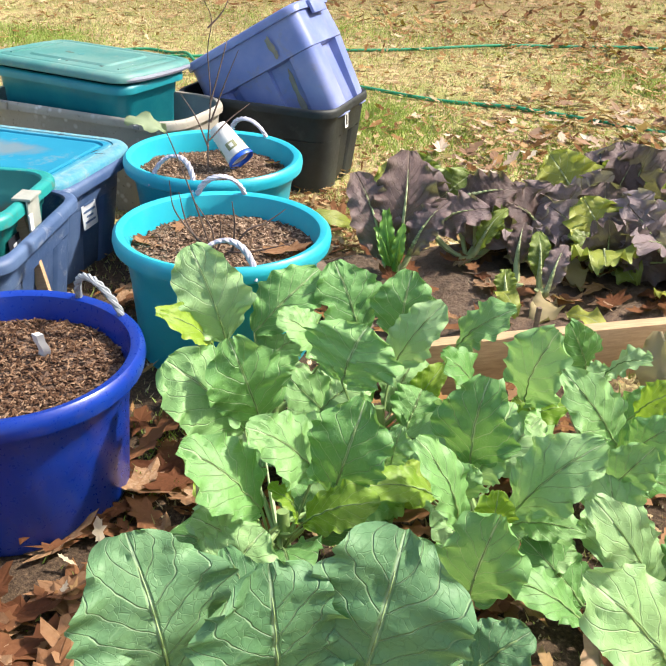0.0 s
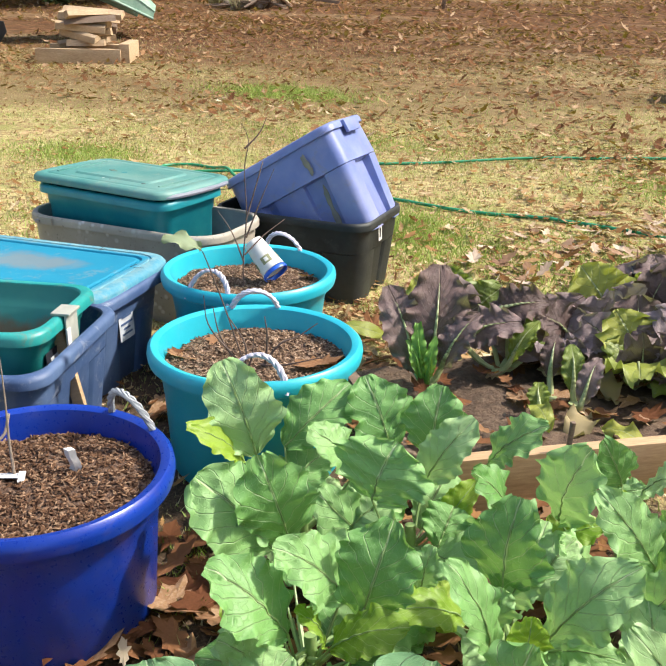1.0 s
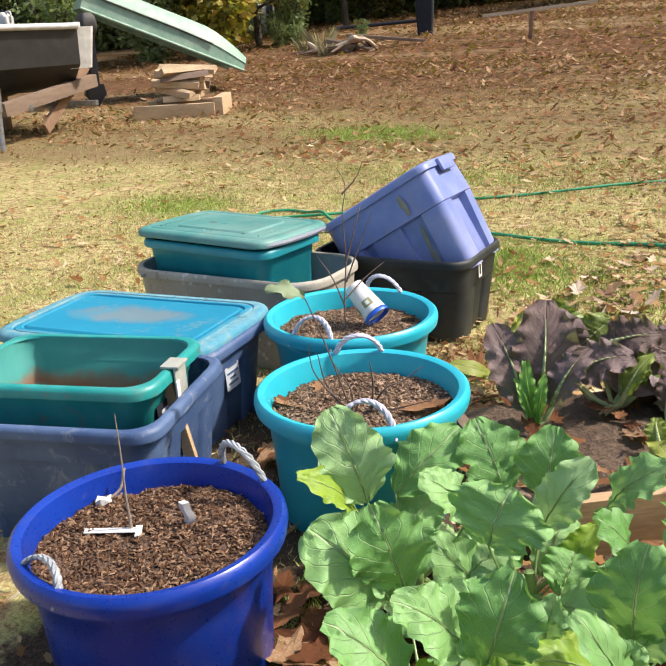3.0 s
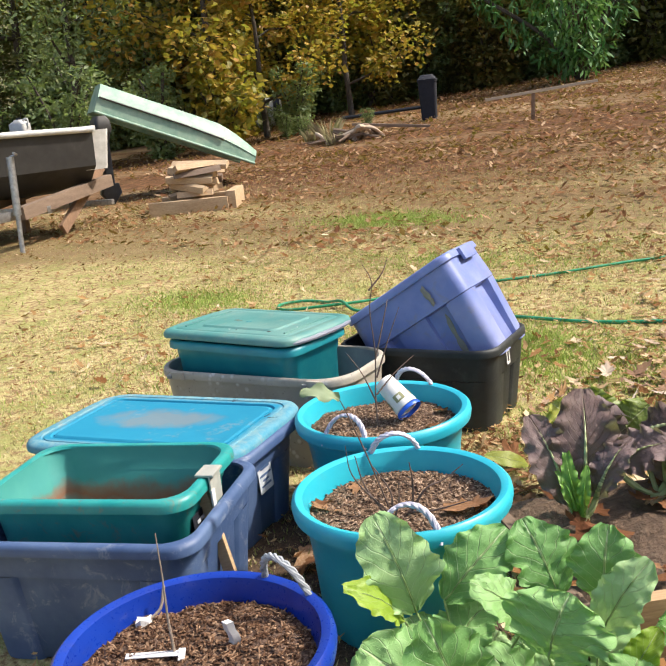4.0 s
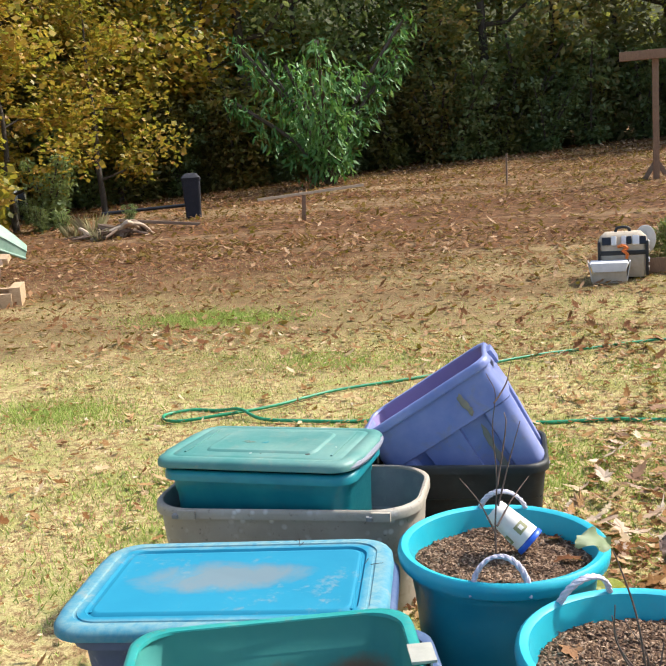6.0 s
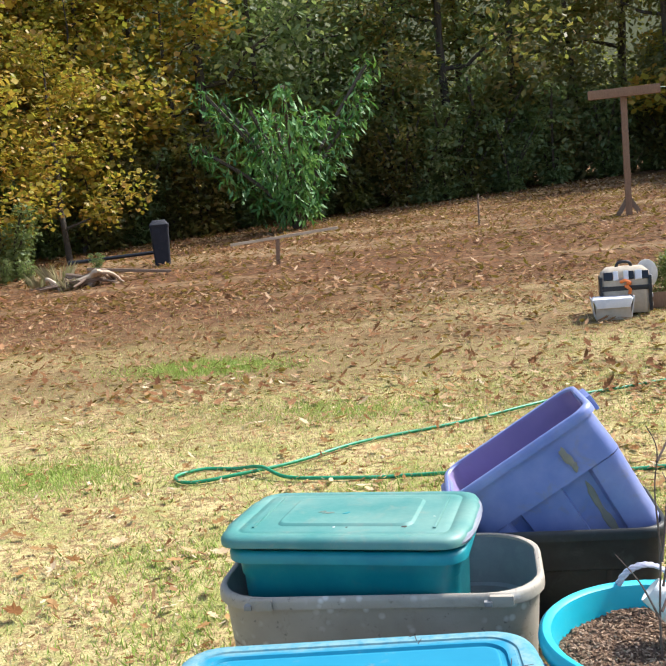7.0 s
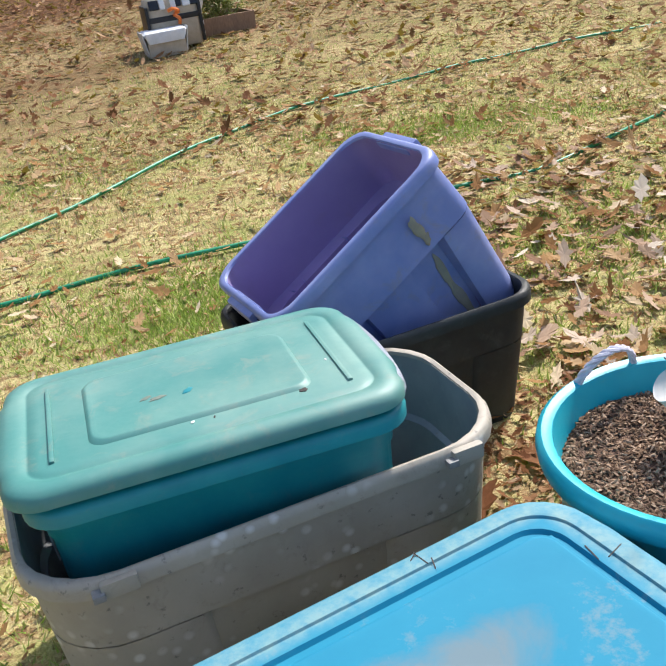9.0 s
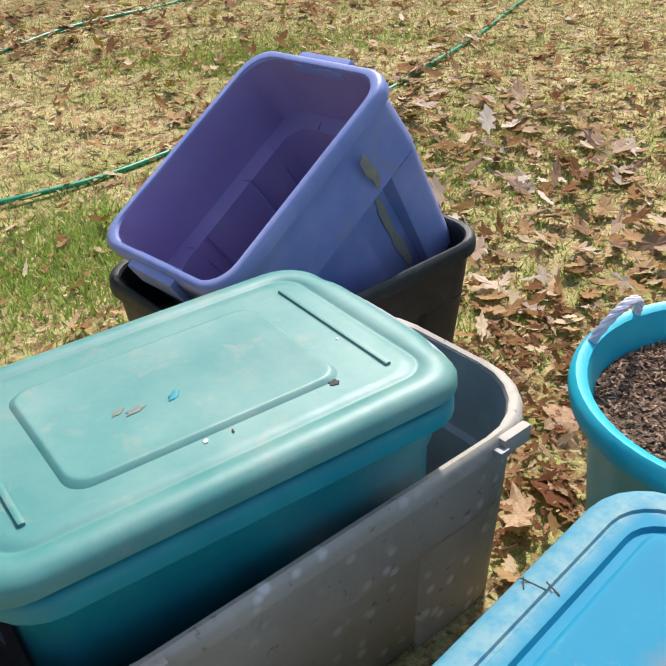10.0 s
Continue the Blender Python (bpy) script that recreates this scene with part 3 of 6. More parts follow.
# ---- the wood behind the lawn ----
def cloud_mesh(name, centers, radii, counts, size, mat, seed, droop=0.3, aspect=0.55, squash=0.8):
    """Many small folded leaves gathered in clumps, as one mesh."""
    rg = np.random.default_rng(seed)
    P = []
    for c, r, n in zip(centers, radii, counts):
        d = rg.normal(size=(n, 3))
        d /= np.linalg.norm(d, axis=1)[:, None]
        rad = r * rg.random(n)[:, None] ** 0.42
        P.append(np.array(c) + d * rad * np.array([1, 1, squash]))
    P = np.concatenate(P)
    n = len(P)
    a = rg.random(n) * 2 * np.pi
    tilt = rg.normal(-droop, 0.45, n)
    d = np.stack([np.cos(a) * np.cos(tilt), np.sin(a) * np.cos(tilt), np.sin(tilt)], 1)
    s = np.cross(d, rg.normal(size=(n, 3)) * 0.5 + np.array([0, 0, 1.0]))
    s /= np.linalg.norm(s, axis=1)[:, None] + 1e-9
    L = (size * (0.6 + 0.8 * rg.random(n)))[:, None]
    V = np.stack([P, P + d * L * 0.5 + s * L * aspect * 0.5, P + d * L, P + d * L * 0.5 - s * L * aspect * 0.5], 1).reshape(-1, 3)
    F = [(4 * i, 4 * i + 1, 4 * i + 2, 4 * i + 3) for i in range(n)]
    me = bpy.data.meshes.new(name)
    me.from_pydata(V.tolist(), [], F)
    me.materials.append(mat)
    return me


BARK = grainy("grey_brown_bark", [(0.3, (0.035, 0.027, 0.02)), (0.6, (0.11, 0.09, 0.07)), (0.8, (0.2, 0.17, 0.14))], 18.0, 0.95, 1.0, 0.03, stretch=(3, 3, 0.5))
L_GREEN = leafy("dark_green_leaves", [(0.1, (0.085, 0.12, 0.06)), (0.4, (0.155, 0.225, 0.095)), (0.65, (0.235, 0.30, 0.13)), (0.88, (0.40, 0.39, 0.18))], 0.5, tree_like=True)
L_YELLOW = leafy("yellow_autumn_leaves", [(0.12, (0.10, 0.12, 0.03)), (0.32, (0.22, 0.22, 0.035)), (0.50, (0.42, 0.33, 0.045)), (0.68, (0.48, 0.27, 0.05)), (0.9, (0.33, 0.14, 0.045))], 0.42, tree_like=True)
L_OLIVE = leafy("olive_brown_leaves", [(0.1, (0.075, 0.075, 0.03)), (0.4, (0.16, 0.165, 0.06)), (0.65, (0.28, 0.245, 0.08)), (0.88, (0.42, 0.25, 0.09))], 0.5, tree_like=True)
L_ORANGE = leafy("orange_autumn_leaves", [(0.1, (0.36, 0.17, 0.045)), (0.4, (0.62, 0.30, 0.07)), (0.65, (0.68, 0.50, 0.10)), (0.9, (0.46, 0.52, 0.12))], 0.6, tree_like=True)
L_PEACH = leafy("fresh_green_leaves", [(0.1, (0.035, 0.14, 0.03)), (0.5, (0.085, 0.27, 0.065)), (0.9, (0.22, 0.42, 0.16))], 0.3)


def branching(height, seed, lean=0.0, base_r=0.16, limbs=8, first=0.3):
    """Trunk and limbs of a tree, and the points where its foliage gathers."""
    rg = random.Random(seed)
    bm = bmesh.new()
    pts = [Vector((0, 0, -0.2))]
    x = y = 0.0
    for k in range(1, 9):
        x += rg.uniform(-0.12, 0.12) + lean * 0.12
        y += rg.uniform(-0.12, 0.12)
        pts.append(Vector((x, y, height * 0.92 * k / 8)))
    tube(pts, 0, 8, bm, [base_r * (1 - 0.88 * k / 8) for k in range(9)])
    tips = [pts[-1]]
    for i in range(limbs):
        f = first + (0.95 - first) * i / limbs
        k = min(int(f * 8), 7)
        p = pts[k].lerp(pts[k + 1], f * 8 - k)
        a = i * 2.4 + rg.uniform(-0.5, 0.5)
        ln = height * rg.uniform(0.16, 0.30) * (1.15 - 0.5 * f)
        q = [p]
        for j in range(1, 5):
            q.append(p + Vector((math.cos(a) * ln * j / 4, math.sin(a) * ln * j / 4, ln * (0.2 * j / 4 + 0.25 * (j / 4) ** 2))) + Vector((rg.uniform(-1, 1), rg.uniform(-1, 1), rg.uniform(-1, 1))) * 0.06 * ln)
        r0 = base_r * (1 - 0.85 * f) * 0.55
        tube(q, 0, 6, bm, [r0 * (1 - 0.2 * j) for j in range(5)])
        tips += [q[2], q[4]]
    return bm, tips


def tree(name, m, height, leaf_mat, label, seed, size=0.15, per=170, first=0.3, r=1.3, base_r=0.16, aspect=0.55):
    t = thing(name, m, label, "tree", "trees of the wood")
    bm, tips = branching(height, seed, base_r=base_r, first=first)
    part("trunk", bm, BARK, t)
    rg = random.Random(seed + 5)
    crown = new("crown", cloud_mesh("crown", tips, [r * rg.uniform(0.6, 1.2) for _ in tips], [per] * len(tips), size, leaf_mat, seed, aspect=aspect))
    crown.parent = t
    return t


def shrub(name, m, height, leaf_mat, label, seed, size=0.1, n=1500, droop=0.3, aspect=0.5, group="undergrowth shrubs", clumps=(0.12, 0.4, 0.68, 0.95), spread=1.0, stems=6, clump_r=(0.13, 0.24)):
    t = thing(name, m, label, "shrub", group)
    rg = random.Random(seed)
    cs, rs = [], []
    for i in range(stems):
        a = rg.uniform(0, 6.28)
        sp = rg.uniform(0.15, 0.5) * height * spread
        h = height * rg.uniform(0.5, 0.95)
        q = [Vector((0.05 * math.cos(a), 0.05 * math.sin(a), -0.05)), Vector((math.cos(a) * sp * 0.35, math.sin(a) * sp * 0.35, h * 0.5)), Vector((math.cos(a) * sp, math.sin(a) * sp, h))]
        part("stem", tube(spline(q, 3), 0.012 * height, 5), BARK, t)
        for f in clumps:
            cs.append((math.cos(a) * sp * f, math.sin(a) * sp * f, h * f))
            rs.append(height * rg.uniform(*clump_r))
    leaves = new("foliage", cloud_mesh("foliage", cs, rs, [n // len(cs)] * len(cs), size, leaf_mat, seed, droop, aspect))
    leaves.parent = t
    return t


def at_ground(x, y, rz=0.0, dz=0.0):
    return pose(x, y, gh(x, y) + dz, 0, 0, rz)


rg = random.Random(11)
EDGE = [(-36, 6), (-28, 12), (-22, 16.5), (-18.5, 20.5), (-15.3, 23), (-12.8, 26), (-9.8, 28.5), (-5.5, 31), (-1, 33.5), (4, 34), (9, 32), (14, 28), (19, 22), (23, 14)]


def along(f):
    f = max(0.0, min(0.9999, f)) * (len(EDGE) - 1)
    i = int(f)
    a, b = Vector(EDGE[i]), Vector(EDGE[i + 1])
    d = (b - a).normalized()
    return a.lerp(b, f - i), Vector((-d.y, d.x))


SPECIES = {
    "green": ("oak_tree", L_GREEN, "tall dark green oak at the lawn's edge", 41),
    "olive": ("ash_tree", L_OLIVE, "tall tree with olive and brown thinning leaves", 42),
    "yellow": ("tulip_tree", L_YELLOW, "yellow and orange autumn tree at the lawn's edge", 43),
    "orange": ("maple_tree", L_ORANGE, "orange-brown autumn maple at the lawn's edge", 44),
}
first_of = {}


def plant_tree(kind, x, y, s, rz):
    name, mat, label, seed = SPECIES[kind]
    m = at_ground(x, y, rz)
    if kind not in first_of:
        first_of[kind] = tree(name, m, 11.0, mat, label, seed, size=0.23 if kind in ("yellow", "orange") else 0.19, per=250 if kind in ("yellow", "orange") else 340, aspect=0.85 if kind in ("yellow", "orange") else 0.55, first=0.16 if kind == "yellow" else 0.10, r=1.5)
        return first_of[kind]
    t = copy_thing(first_of[kind], m)
    t.scale = (s, s, s * rg.uniform(0.9, 1.15))
    return t


for i in range(56):
    f = (i + 0.5) / 56
    p, nrm = along(f)
    off = rg.uniform(0.8, 3.2) if i % 2 else rg.uniform(4, 9)
    p = p + nrm * off
    kind = "green" if rg.random() < 0.6 else "olive"
    bearing = math.degrees(math.atan2(p.x - 1.4, p.y))
    if -54 < bearing < -36:
        kind = rg.choice(["yellow", "olive", "yellow", "green"])
    elif bearing <= -54:
        kind = rg.choice(["green", "green", "olive"])
    elif 0.66 < f < 0.85 and i % 2:
        kind = rg.choice(["orange", "orange", "green"])
    plant_tree(kind, p.x, p.y, rg.uniform(0.85, 1.35), rg.uniform(0, 360))

first_shrub = {}
for i in range(140):
    f = (i + rg.random()) / 140
    p, nrm = along(f)
    p = p + nrm * rg.uniform(-0.4, 2.6)
    kind = rg.choice(["green", "green", "olive"])
    if 0.05 < f < 0.32:
        kind = rg.choice(["green", "olive", "green"])
    name, mat, label, seed = SPECIES[kind]
    s = rg.uniform(0.7, 1.5) if f < 0.4 else rg.uniform(1.0, 1.7)
    m = at_ground(p.x, p.y, rg.uniform(0, 360))
    if kind not in first_shrub:
        first_shrub[kind] = shrub("edge_shrub", m, 2.4, mat, {"green": "dense dark green shrub along the wood's edge", "olive": "brownish thinning shrub along the wood's edge", "yellow": "yellow-leaved sapling along the wood's edge"}[kind], seed + 20, 0.14, 2600)
    else:
        t = copy_thing(first_shrub[kind], m)
        t.scale = (s, s, s)

# yellow trees and saplings beside the boats
for x, y, s in ((-14.6, 16.6, 0.55), (-15.6, 15.8, 0.7), (-14.3, 19.6, 0.55), (-14.2, 25.6, 0.85), (-15.8, 22.4, 0.75)):
    plant_tree("yellow", x, y, s, x * 50)
plant_tree("green", -18.4, 14.0, 0.7, 40)
shrub("yellow_shrub", at_ground(-14.3, 14.9, 10), 2.3, L_YELLOW, "low yellow-green shrub behind the green boat", 88, 0.16, 2200, aspect=0.85, stems=8)
for x, y, s in ((-15.3, 13.9, 0.9), (-16.6, 12.2, 1.0), (-13.6, 16.6, 0.7)):
    t = copy_thing(first_shrub["green"], at_ground(x, y, y * 77))
    t.scale = (s, s, s)

for kind, x, y, sc in (("orange", 5.4, 32.2, 0.8), ("orange", 8.2, 31.0, 0.8), ("yellow", 6.4, 30.6, 0.5), ("orange", 3.4, 33.2, 0.7), ("orange", 10.5, 29.0, 0.9)):
    plant_tree(kind, x, y, sc, x * 70)
for x, y, sc in ((4.4, 29.6, 0.55), (5.6, 28.8, 0.6), (6.9, 27.8, 0.6), (8.3, 27.0, 0.7), (2.75, 22.6, 0.22), (3.35, 21.6, 0.25), (3.8, 20.9, 0.2)):
    t = copy_thing(first_shrub["green"], at_ground(x, y, y * 77))
    t.scale = (sc, sc, sc)

shrub("peach_sapling", at_ground(-9.6, 23.6, 20), 4.7, L_PEACH, "bushy sapling with drooping fresh green leaves", 77, 0.27, 3400, 0.75, 0.26, "", (0.2, 0.35, 0.5, 0.64, 0.78, 0.9, 1.0), 1.2, 12, (0.06, 0.125))

L_THICKET = leafy("dim_thicket_leaves", [(0.1, (0.10, 0.088, 0.05)), (0.4, (0.17, 0.16, 0.08)), (0.65, (0.23, 0.24, 0.115)), (0.9, (0.36, 0.28, 0.13))], 0.55, tree_like=True)
rgt = random.Random(91)
cs, rs, ns = [], [], []
for i in range(420):
    p, nrm = along(0.1 + 0.8 * (i + rgt.random()) / 420)
    p = p + nrm * rgt.uniform(0.9, 4.2)
    h = rgt.uniform(0.3, 4.2)
    cs.append((p.x, p.y, gh(p.x, p.y) + h))
    rs.append(rgt.uniform(0.7, 1.3))
    ns.append(190)
thicket = new("thicket", cloud_mesh("thicket", cs, rs, ns, 0.24, L_THICKET, 92, 0.3, 0.55, 0.9))
tagged(thicket, "dim olive and brown thicket under the wood's trees", "thicket", kind="stuff")

WOODS = grainy("glowing_far_woods", [(0.3, (0.17, 0.175, 0.105)), (0.5, (0.28, 0.28, 0.155)), (0.7, (0.42, 0.36, 0.19))], 0.9, 1.0, 0.0, 0.01)
# Added olive glow, without any lamp, lifts the black gaps between the trees.
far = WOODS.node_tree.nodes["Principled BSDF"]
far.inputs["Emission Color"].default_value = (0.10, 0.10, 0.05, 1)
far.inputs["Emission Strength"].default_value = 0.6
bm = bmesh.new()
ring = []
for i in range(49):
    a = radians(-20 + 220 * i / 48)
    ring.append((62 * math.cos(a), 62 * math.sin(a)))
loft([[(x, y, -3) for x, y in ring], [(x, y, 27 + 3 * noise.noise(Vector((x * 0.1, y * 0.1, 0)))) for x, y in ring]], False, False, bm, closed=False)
tagged(part("backdrop", bm, WOODS), "faintly glowing backdrop sheet for the wood's depth", "wood", kind="structure")

# ---- things on the lawn ----
WOOD_OLD = grainy("weathered_board", [(0.3, (0.12, 0.08, 0.055)), (0.6, (0.24, 0.17, 0.12)), (0.8, (0.36, 0.28, 0.21))], 30.0, 0.85, 0.4, 0.004, stretch=(1, 6, 6))
WOOD_FRESH = grainy("split_firewood", [(0.3, (0.34, 0.22, 0.12)), (0.6, (0.58, 0.43, 0.27)), (0.8, (0.72, 0.58, 0.40))], 25.0, 0.8, 0.4, 0.004, stretch=(1, 7, 7))
WOOD_RED = grainy("stained_post", [(0.3, (0.17, 0.10, 0.06)), (0.6, (0.30, 0.185, 0.115)), (0.8, (0.42, 0.28, 0.18))], 22.0, 0.85, 0.4, 0.004, stretch=(6, 6, 1))
GREENPAINT = grainy("chalky_green_paint", [(0.3, (0.11, 0.24, 0.18)), (0.5, (0.24, 0.38, 0.29)), (0.75, (0.40, 0.51, 0.39))], 6.0, 0.55, 0.1, 0.004)
HULLGREY = grainy("dirty_hull", [(0.3, (0.016, 0.015, 0.014)), (0.6, (0.04, 0.037, 0.034)), (0.8, (0.09, 0.083, 0.075))], 5.0, 0.6, 0.15, 0.005)
WHITEPAINT = grainy("worn_white", [(0.3, (0.40, 0.39, 0.36)), (0.6, (0.66, 0.65, 0.62)), (0.8, (0.8, 0.8, 0.78))], 8.0, 0.6, 0.1, 0.003)
METAL_M, nt_, b_, tc_ = material("galvanised_steel", 0.45, 0.9)
nt_.links.new(ramp(nt_, noise_tex(nt_, 30, 4, 0.6, tc_.outputs["Object"]), [(0.3, (0.28, 0.28, 0.28)), (0.7, (0.5, 0.5, 0.5))]), b_.inputs["Base Color"])
BLACKP = plastic("black_plastic", (0.006, 0.008, 0.013), (0.014, 0.017, 0.024), 0.4, dirt_amount=0.1)
NAVY = plastic("navy_plastic", (0.005, 0.007, 0.014), (0.010, 0.013, 0.024), 0.75, dirt_amount=0.1)
BLUEP = plastic("blue_pole_plastic", (0.01, 0.09, 0.55), (0.03, 0.14, 0.6), 0.4, dirt_amount=0.1)
ORANGEP = plastic("orange_pole_plastic", (0.75, 0.16, 0.015), (0.8, 0.22, 0.04), 0.4, dirt_amount=0.1)

STAKE_PALE = grainy("bleached_board", [(0.3, (0.42, 0.32, 0.22)), (0.7, (0.66, 0.54, 0.40))], 25.0, 0.8, 0.2, 0.003, stretch=(1, 8, 8))
# clothes-line post
t = thing("clothesline_post", at_ground(-0.76, 18.95, 9), "brown wooden T-shaped clothesline post", "post")
part("post", box(bmesh.new(), (0.115, 0.115, 2.46), pose(0, 0, 1.16), 0.008), WOOD_RED, t)
part("crossbar", box(bmesh.new(), (1.32, 0.09, 0.17), pose(0, -0.105, 2.33), 0.008), WOOD_RED, t)
for sx in (-1, 1):
    part("brace", box(bmesh.new(), (0.09, 0.05, 0.40), pose(sx * 0.13, 0, 0.14, 0, -sx * 32, 0), 0.006), WOOD_OLD, t)
bm = bmesh.new()
tube(spline([(0.6, -0.1, 2.36), (2.4, 0.4, 2.25), (5.2, 1.0, 2.36), (9, 2, 2.45)], 6), 0.006, 5, bm)
part("line", bm, GREENPAINT, t, "pale green clothesline")

# stake, leaning board on a post, dark bin, stump heap and tank at the wood's edge
part_m = at_ground(-3.85, 19.75)
ob = part("garden_stake", box(bmesh.new(), (0.035, 0.035, 0.75), pose(0, 0, 0.3, 0, 1, 0), 0.004), WOOD_OLD)
ob.matrix_world = part_m
tagged(ob, "thin weathered stake standing in the leaves", "stake")
t = thing("board_on_post", at_ground(-6.75, 15.55, 30), "long thin board lying across a short post", "board")
part("post", box(bmesh.new(), (0.07, 0.07, 0.55), pose(0, 0, 0.2, 0, 3, 0), 0.006), WOOD_RED, t)
part("board", box(bmesh.new(), (2.0, 0.09, 0.05), pose(0.15, 0, 0.50, 0, -4, 0), 0.004), STAKE_PALE, t)
t = thing("waste_bin", at_ground(-10.2, 17.25, 30) @ Matrix.Diagonal((0.98, 0.98, 1.12, 1)), "dark navy bin standing at the wood's edge", "bin")
part("body", loft([rring(0.165, 0.165, 0.05, 0), rring(0.20, 0.20, 0.06, 0.72), rring(0.18, 0.18, 0.06, 0.72)]), NAVY, t)
part("lid", loft([rring(0.21, 0.21, 0.06, 0.72), rring(0.215, 0.215, 0.06, 0.77), rring(0.13, 0.13, 0.06, 0.86)]), NAVY, t)
ob = part("fallen_pipe", tube([(0, 0, 0.05), (2.1, 0, 0.12)], 0.04, 10), BLACKP)
ob.matrix_world = at_ground(-12.0, 16.4, 35, 0.25)
tagged(ob, "dark pipe propped near the ground at the wood's edge", "pipe")
t = thing("water_tank", at_ground(-17.2, 19.4, 40), "white round-ended tank half hidden in weeds", "tank")
part("shell", loft([[(x, r * math.cos(2 * math.pi * k / 20), 0.42 + r * math.sin(2 * math.pi * k / 20)) for k in range(20)] for x, r in ((-0.4, 0.05), (-0.38, 0.3), (-0.3, 0.4), (0.3, 0.4), (0.38, 0.3), (0.4, 0.05))]), WHITEPAINT, t)
part("hoop", loft([[(x, r * math.cos(2 * math.pi * k / 20), 0.42 + r * math.sin(2 * math.pi * k / 20)) for k in range(20)] for x, r in ((0.18, 0.41), (0.18, 0.44), (0.36, 0.44), (0.36, 0.41))], False, False), BLACKP, t)
rg = random.Random(5)
t = thing("driftwood_heap", at_ground(-10.3, 14.5, 30) @ Matrix.Scale(1.15, 4), "heap of grey roots and a split plank in dry grass", "wood heap")
for i in range(15):
    a = rg.uniform(0, 6.28)
    pts = spline([(rg.uniform(-0.4, 0.2), rg.uniform(-0.2, 0.2), 0.0), (rg.uniform(-0.6, 0.4), rg.uniform(-0.3, 0.3), rg.uniform(0.08, 0.26)), (math.cos(a) * 0.75 - 0.1, math.sin(a) * 0.4, 0.03)], 5)
    part("root", tube(pts, 0, 7, None, [(0.02 + 0.0028 * i) * (1 - 0.06 * k) for k in range(len(pts))]), STAKE_PALE if i % 2 else WOOD_OLD, t)
part("plank", box(bmesh.new(), (1.35, 0.16, 0.05), pose(0.75, 0.1, 0.2, 0, 7, 8), 0.008), WOOD_OLD, t)

DRYTUFT = leafy("dry_tuft_blades", [(0.1, (0.14, 0.10, 0.055)), (0.5, (0.27, 0.21, 0.12)), (0.9, (0.34, 0.32, 0.16))], 0.2, 0.8)
for x, y, h in ((-10.9, 14.6, 0.5), (-11.6, 14.9, 0.3), (-10.4, 14.2, 0.25)):
    rgw = random.Random(int(h * 100))
    V, F = [], []
    for i in range(90):
        a, o, ln = rgw.uniform(0, 6.28), rgw.uniform(0, 0.16), h * rgw.uniform(0.5, 1.1)
        bx, by, sp = o * math.cos(a), o * math.sin(a), ln * rgw.uniform(0.05, 0.8)
        tx, ty = -0.0035 * math.sin(a), 0.0035 * math.cos(a)
        k = len(V)
        V += [(bx - tx, by - ty, -0.03), (bx + tx, by + ty, -0.03), (bx + sp * 0.4 * math.cos(a) + tx, by + sp * 0.4 * math.sin(a) + ty, ln * 0.6), (bx + sp * math.cos(a), by + sp * math.sin(a), ln)]
        F += [(k, k + 1, k + 2), (k, k + 2, k + 3)]
    me = bpy.data.meshes.new("grass_tuft")
    me.from_pydata(V, [], F)
    me.materials.append(DRYTUFT)
    ob = tagged(new("grass_tuft", me), "tall tuft of dry grass beside the wood heap", "grass tuft", "dry grass tufts")
    ob.matrix_world = at_ground(x, y, x * 90)
for x, y, sc in ((-16.4, 18.4, 0.36), (-15.6, 18.2, 0.28), (-14.6, 17.8, 0.24), (-12.4, 15.6, 0.22), (-11.3, 16.4, 0.2), (-13.4, 16.0, 0.26)):
    t = copy_thing(first_shrub["green"], at_ground(x, y, y * 77))
    t.scale = (sc, sc, sc)

# striped crate stack with a white box, seen far off on the lawn
CLOTHW = grainy("white_cloth", [(0.3, (0.62, 0.64, 0.66)), (0.7, (0.85, 0.86, 0.88))], 12.0, 0.9, 0.3, 0.01)
CARD = grainy("tan_card", [(0.3, (0.36, 0.30, 0.22)), (0.7, (0.55, 0.48, 0.38))], 12.0, 0.85, 0.1, 0.003)
t = thing("cooler_bag", at_ground(-0.40, 8.92, 6) @ Matrix.Scale(0.88, 4), "tan cooler bag with black and white patches and orange ribbon", "bag")
part("body", loft([rring(0.23, 0.15, 0.05, 0.02), rring(0.25, 0.18, 0.07, 0.08), rring(0.25, 0.18, 0.07, 0.36), rring(0.235, 0.15, 0.07, 0.44), rring(0.18, 0.09, 0.05, 0.49)]), CARD, t)
for x, w, z in ((-0.165, 0.09, 0.405), (0.06, 0.05, 0.41), (0.195, 0.07, 0.405)):
    part("dark_patch", box(bmesh.new(), (w, 0.03, 0.085), pose(x, -0.165, z, -24, 0, 0), 0.012), BLACKP, t, "black fabric patch")
for x, w in ((-0.09, 0.05), (0.01, 0.05), (0.13, 0.07)):
    part("pale_patch", box(bmesh.new(), (w, 0.032, 0.10), pose(x, -0.166, 0.408, -24, 0, 0), 0.012), CLOTHW, t, "white fabric patch")
part("band", box(bmesh.new(), (0.505, 0.375, 0.05), pose(0, 0, 0.28), 0.012), BLACKP, t, "black webbing band")
for sx in (-1, 1):
    part("side_strap", box(bmesh.new(), (0.03, 0.385, 0.36), pose(sx * 0.24, 0, 0.22), 0.012), BLACKP, t, "black side strap")
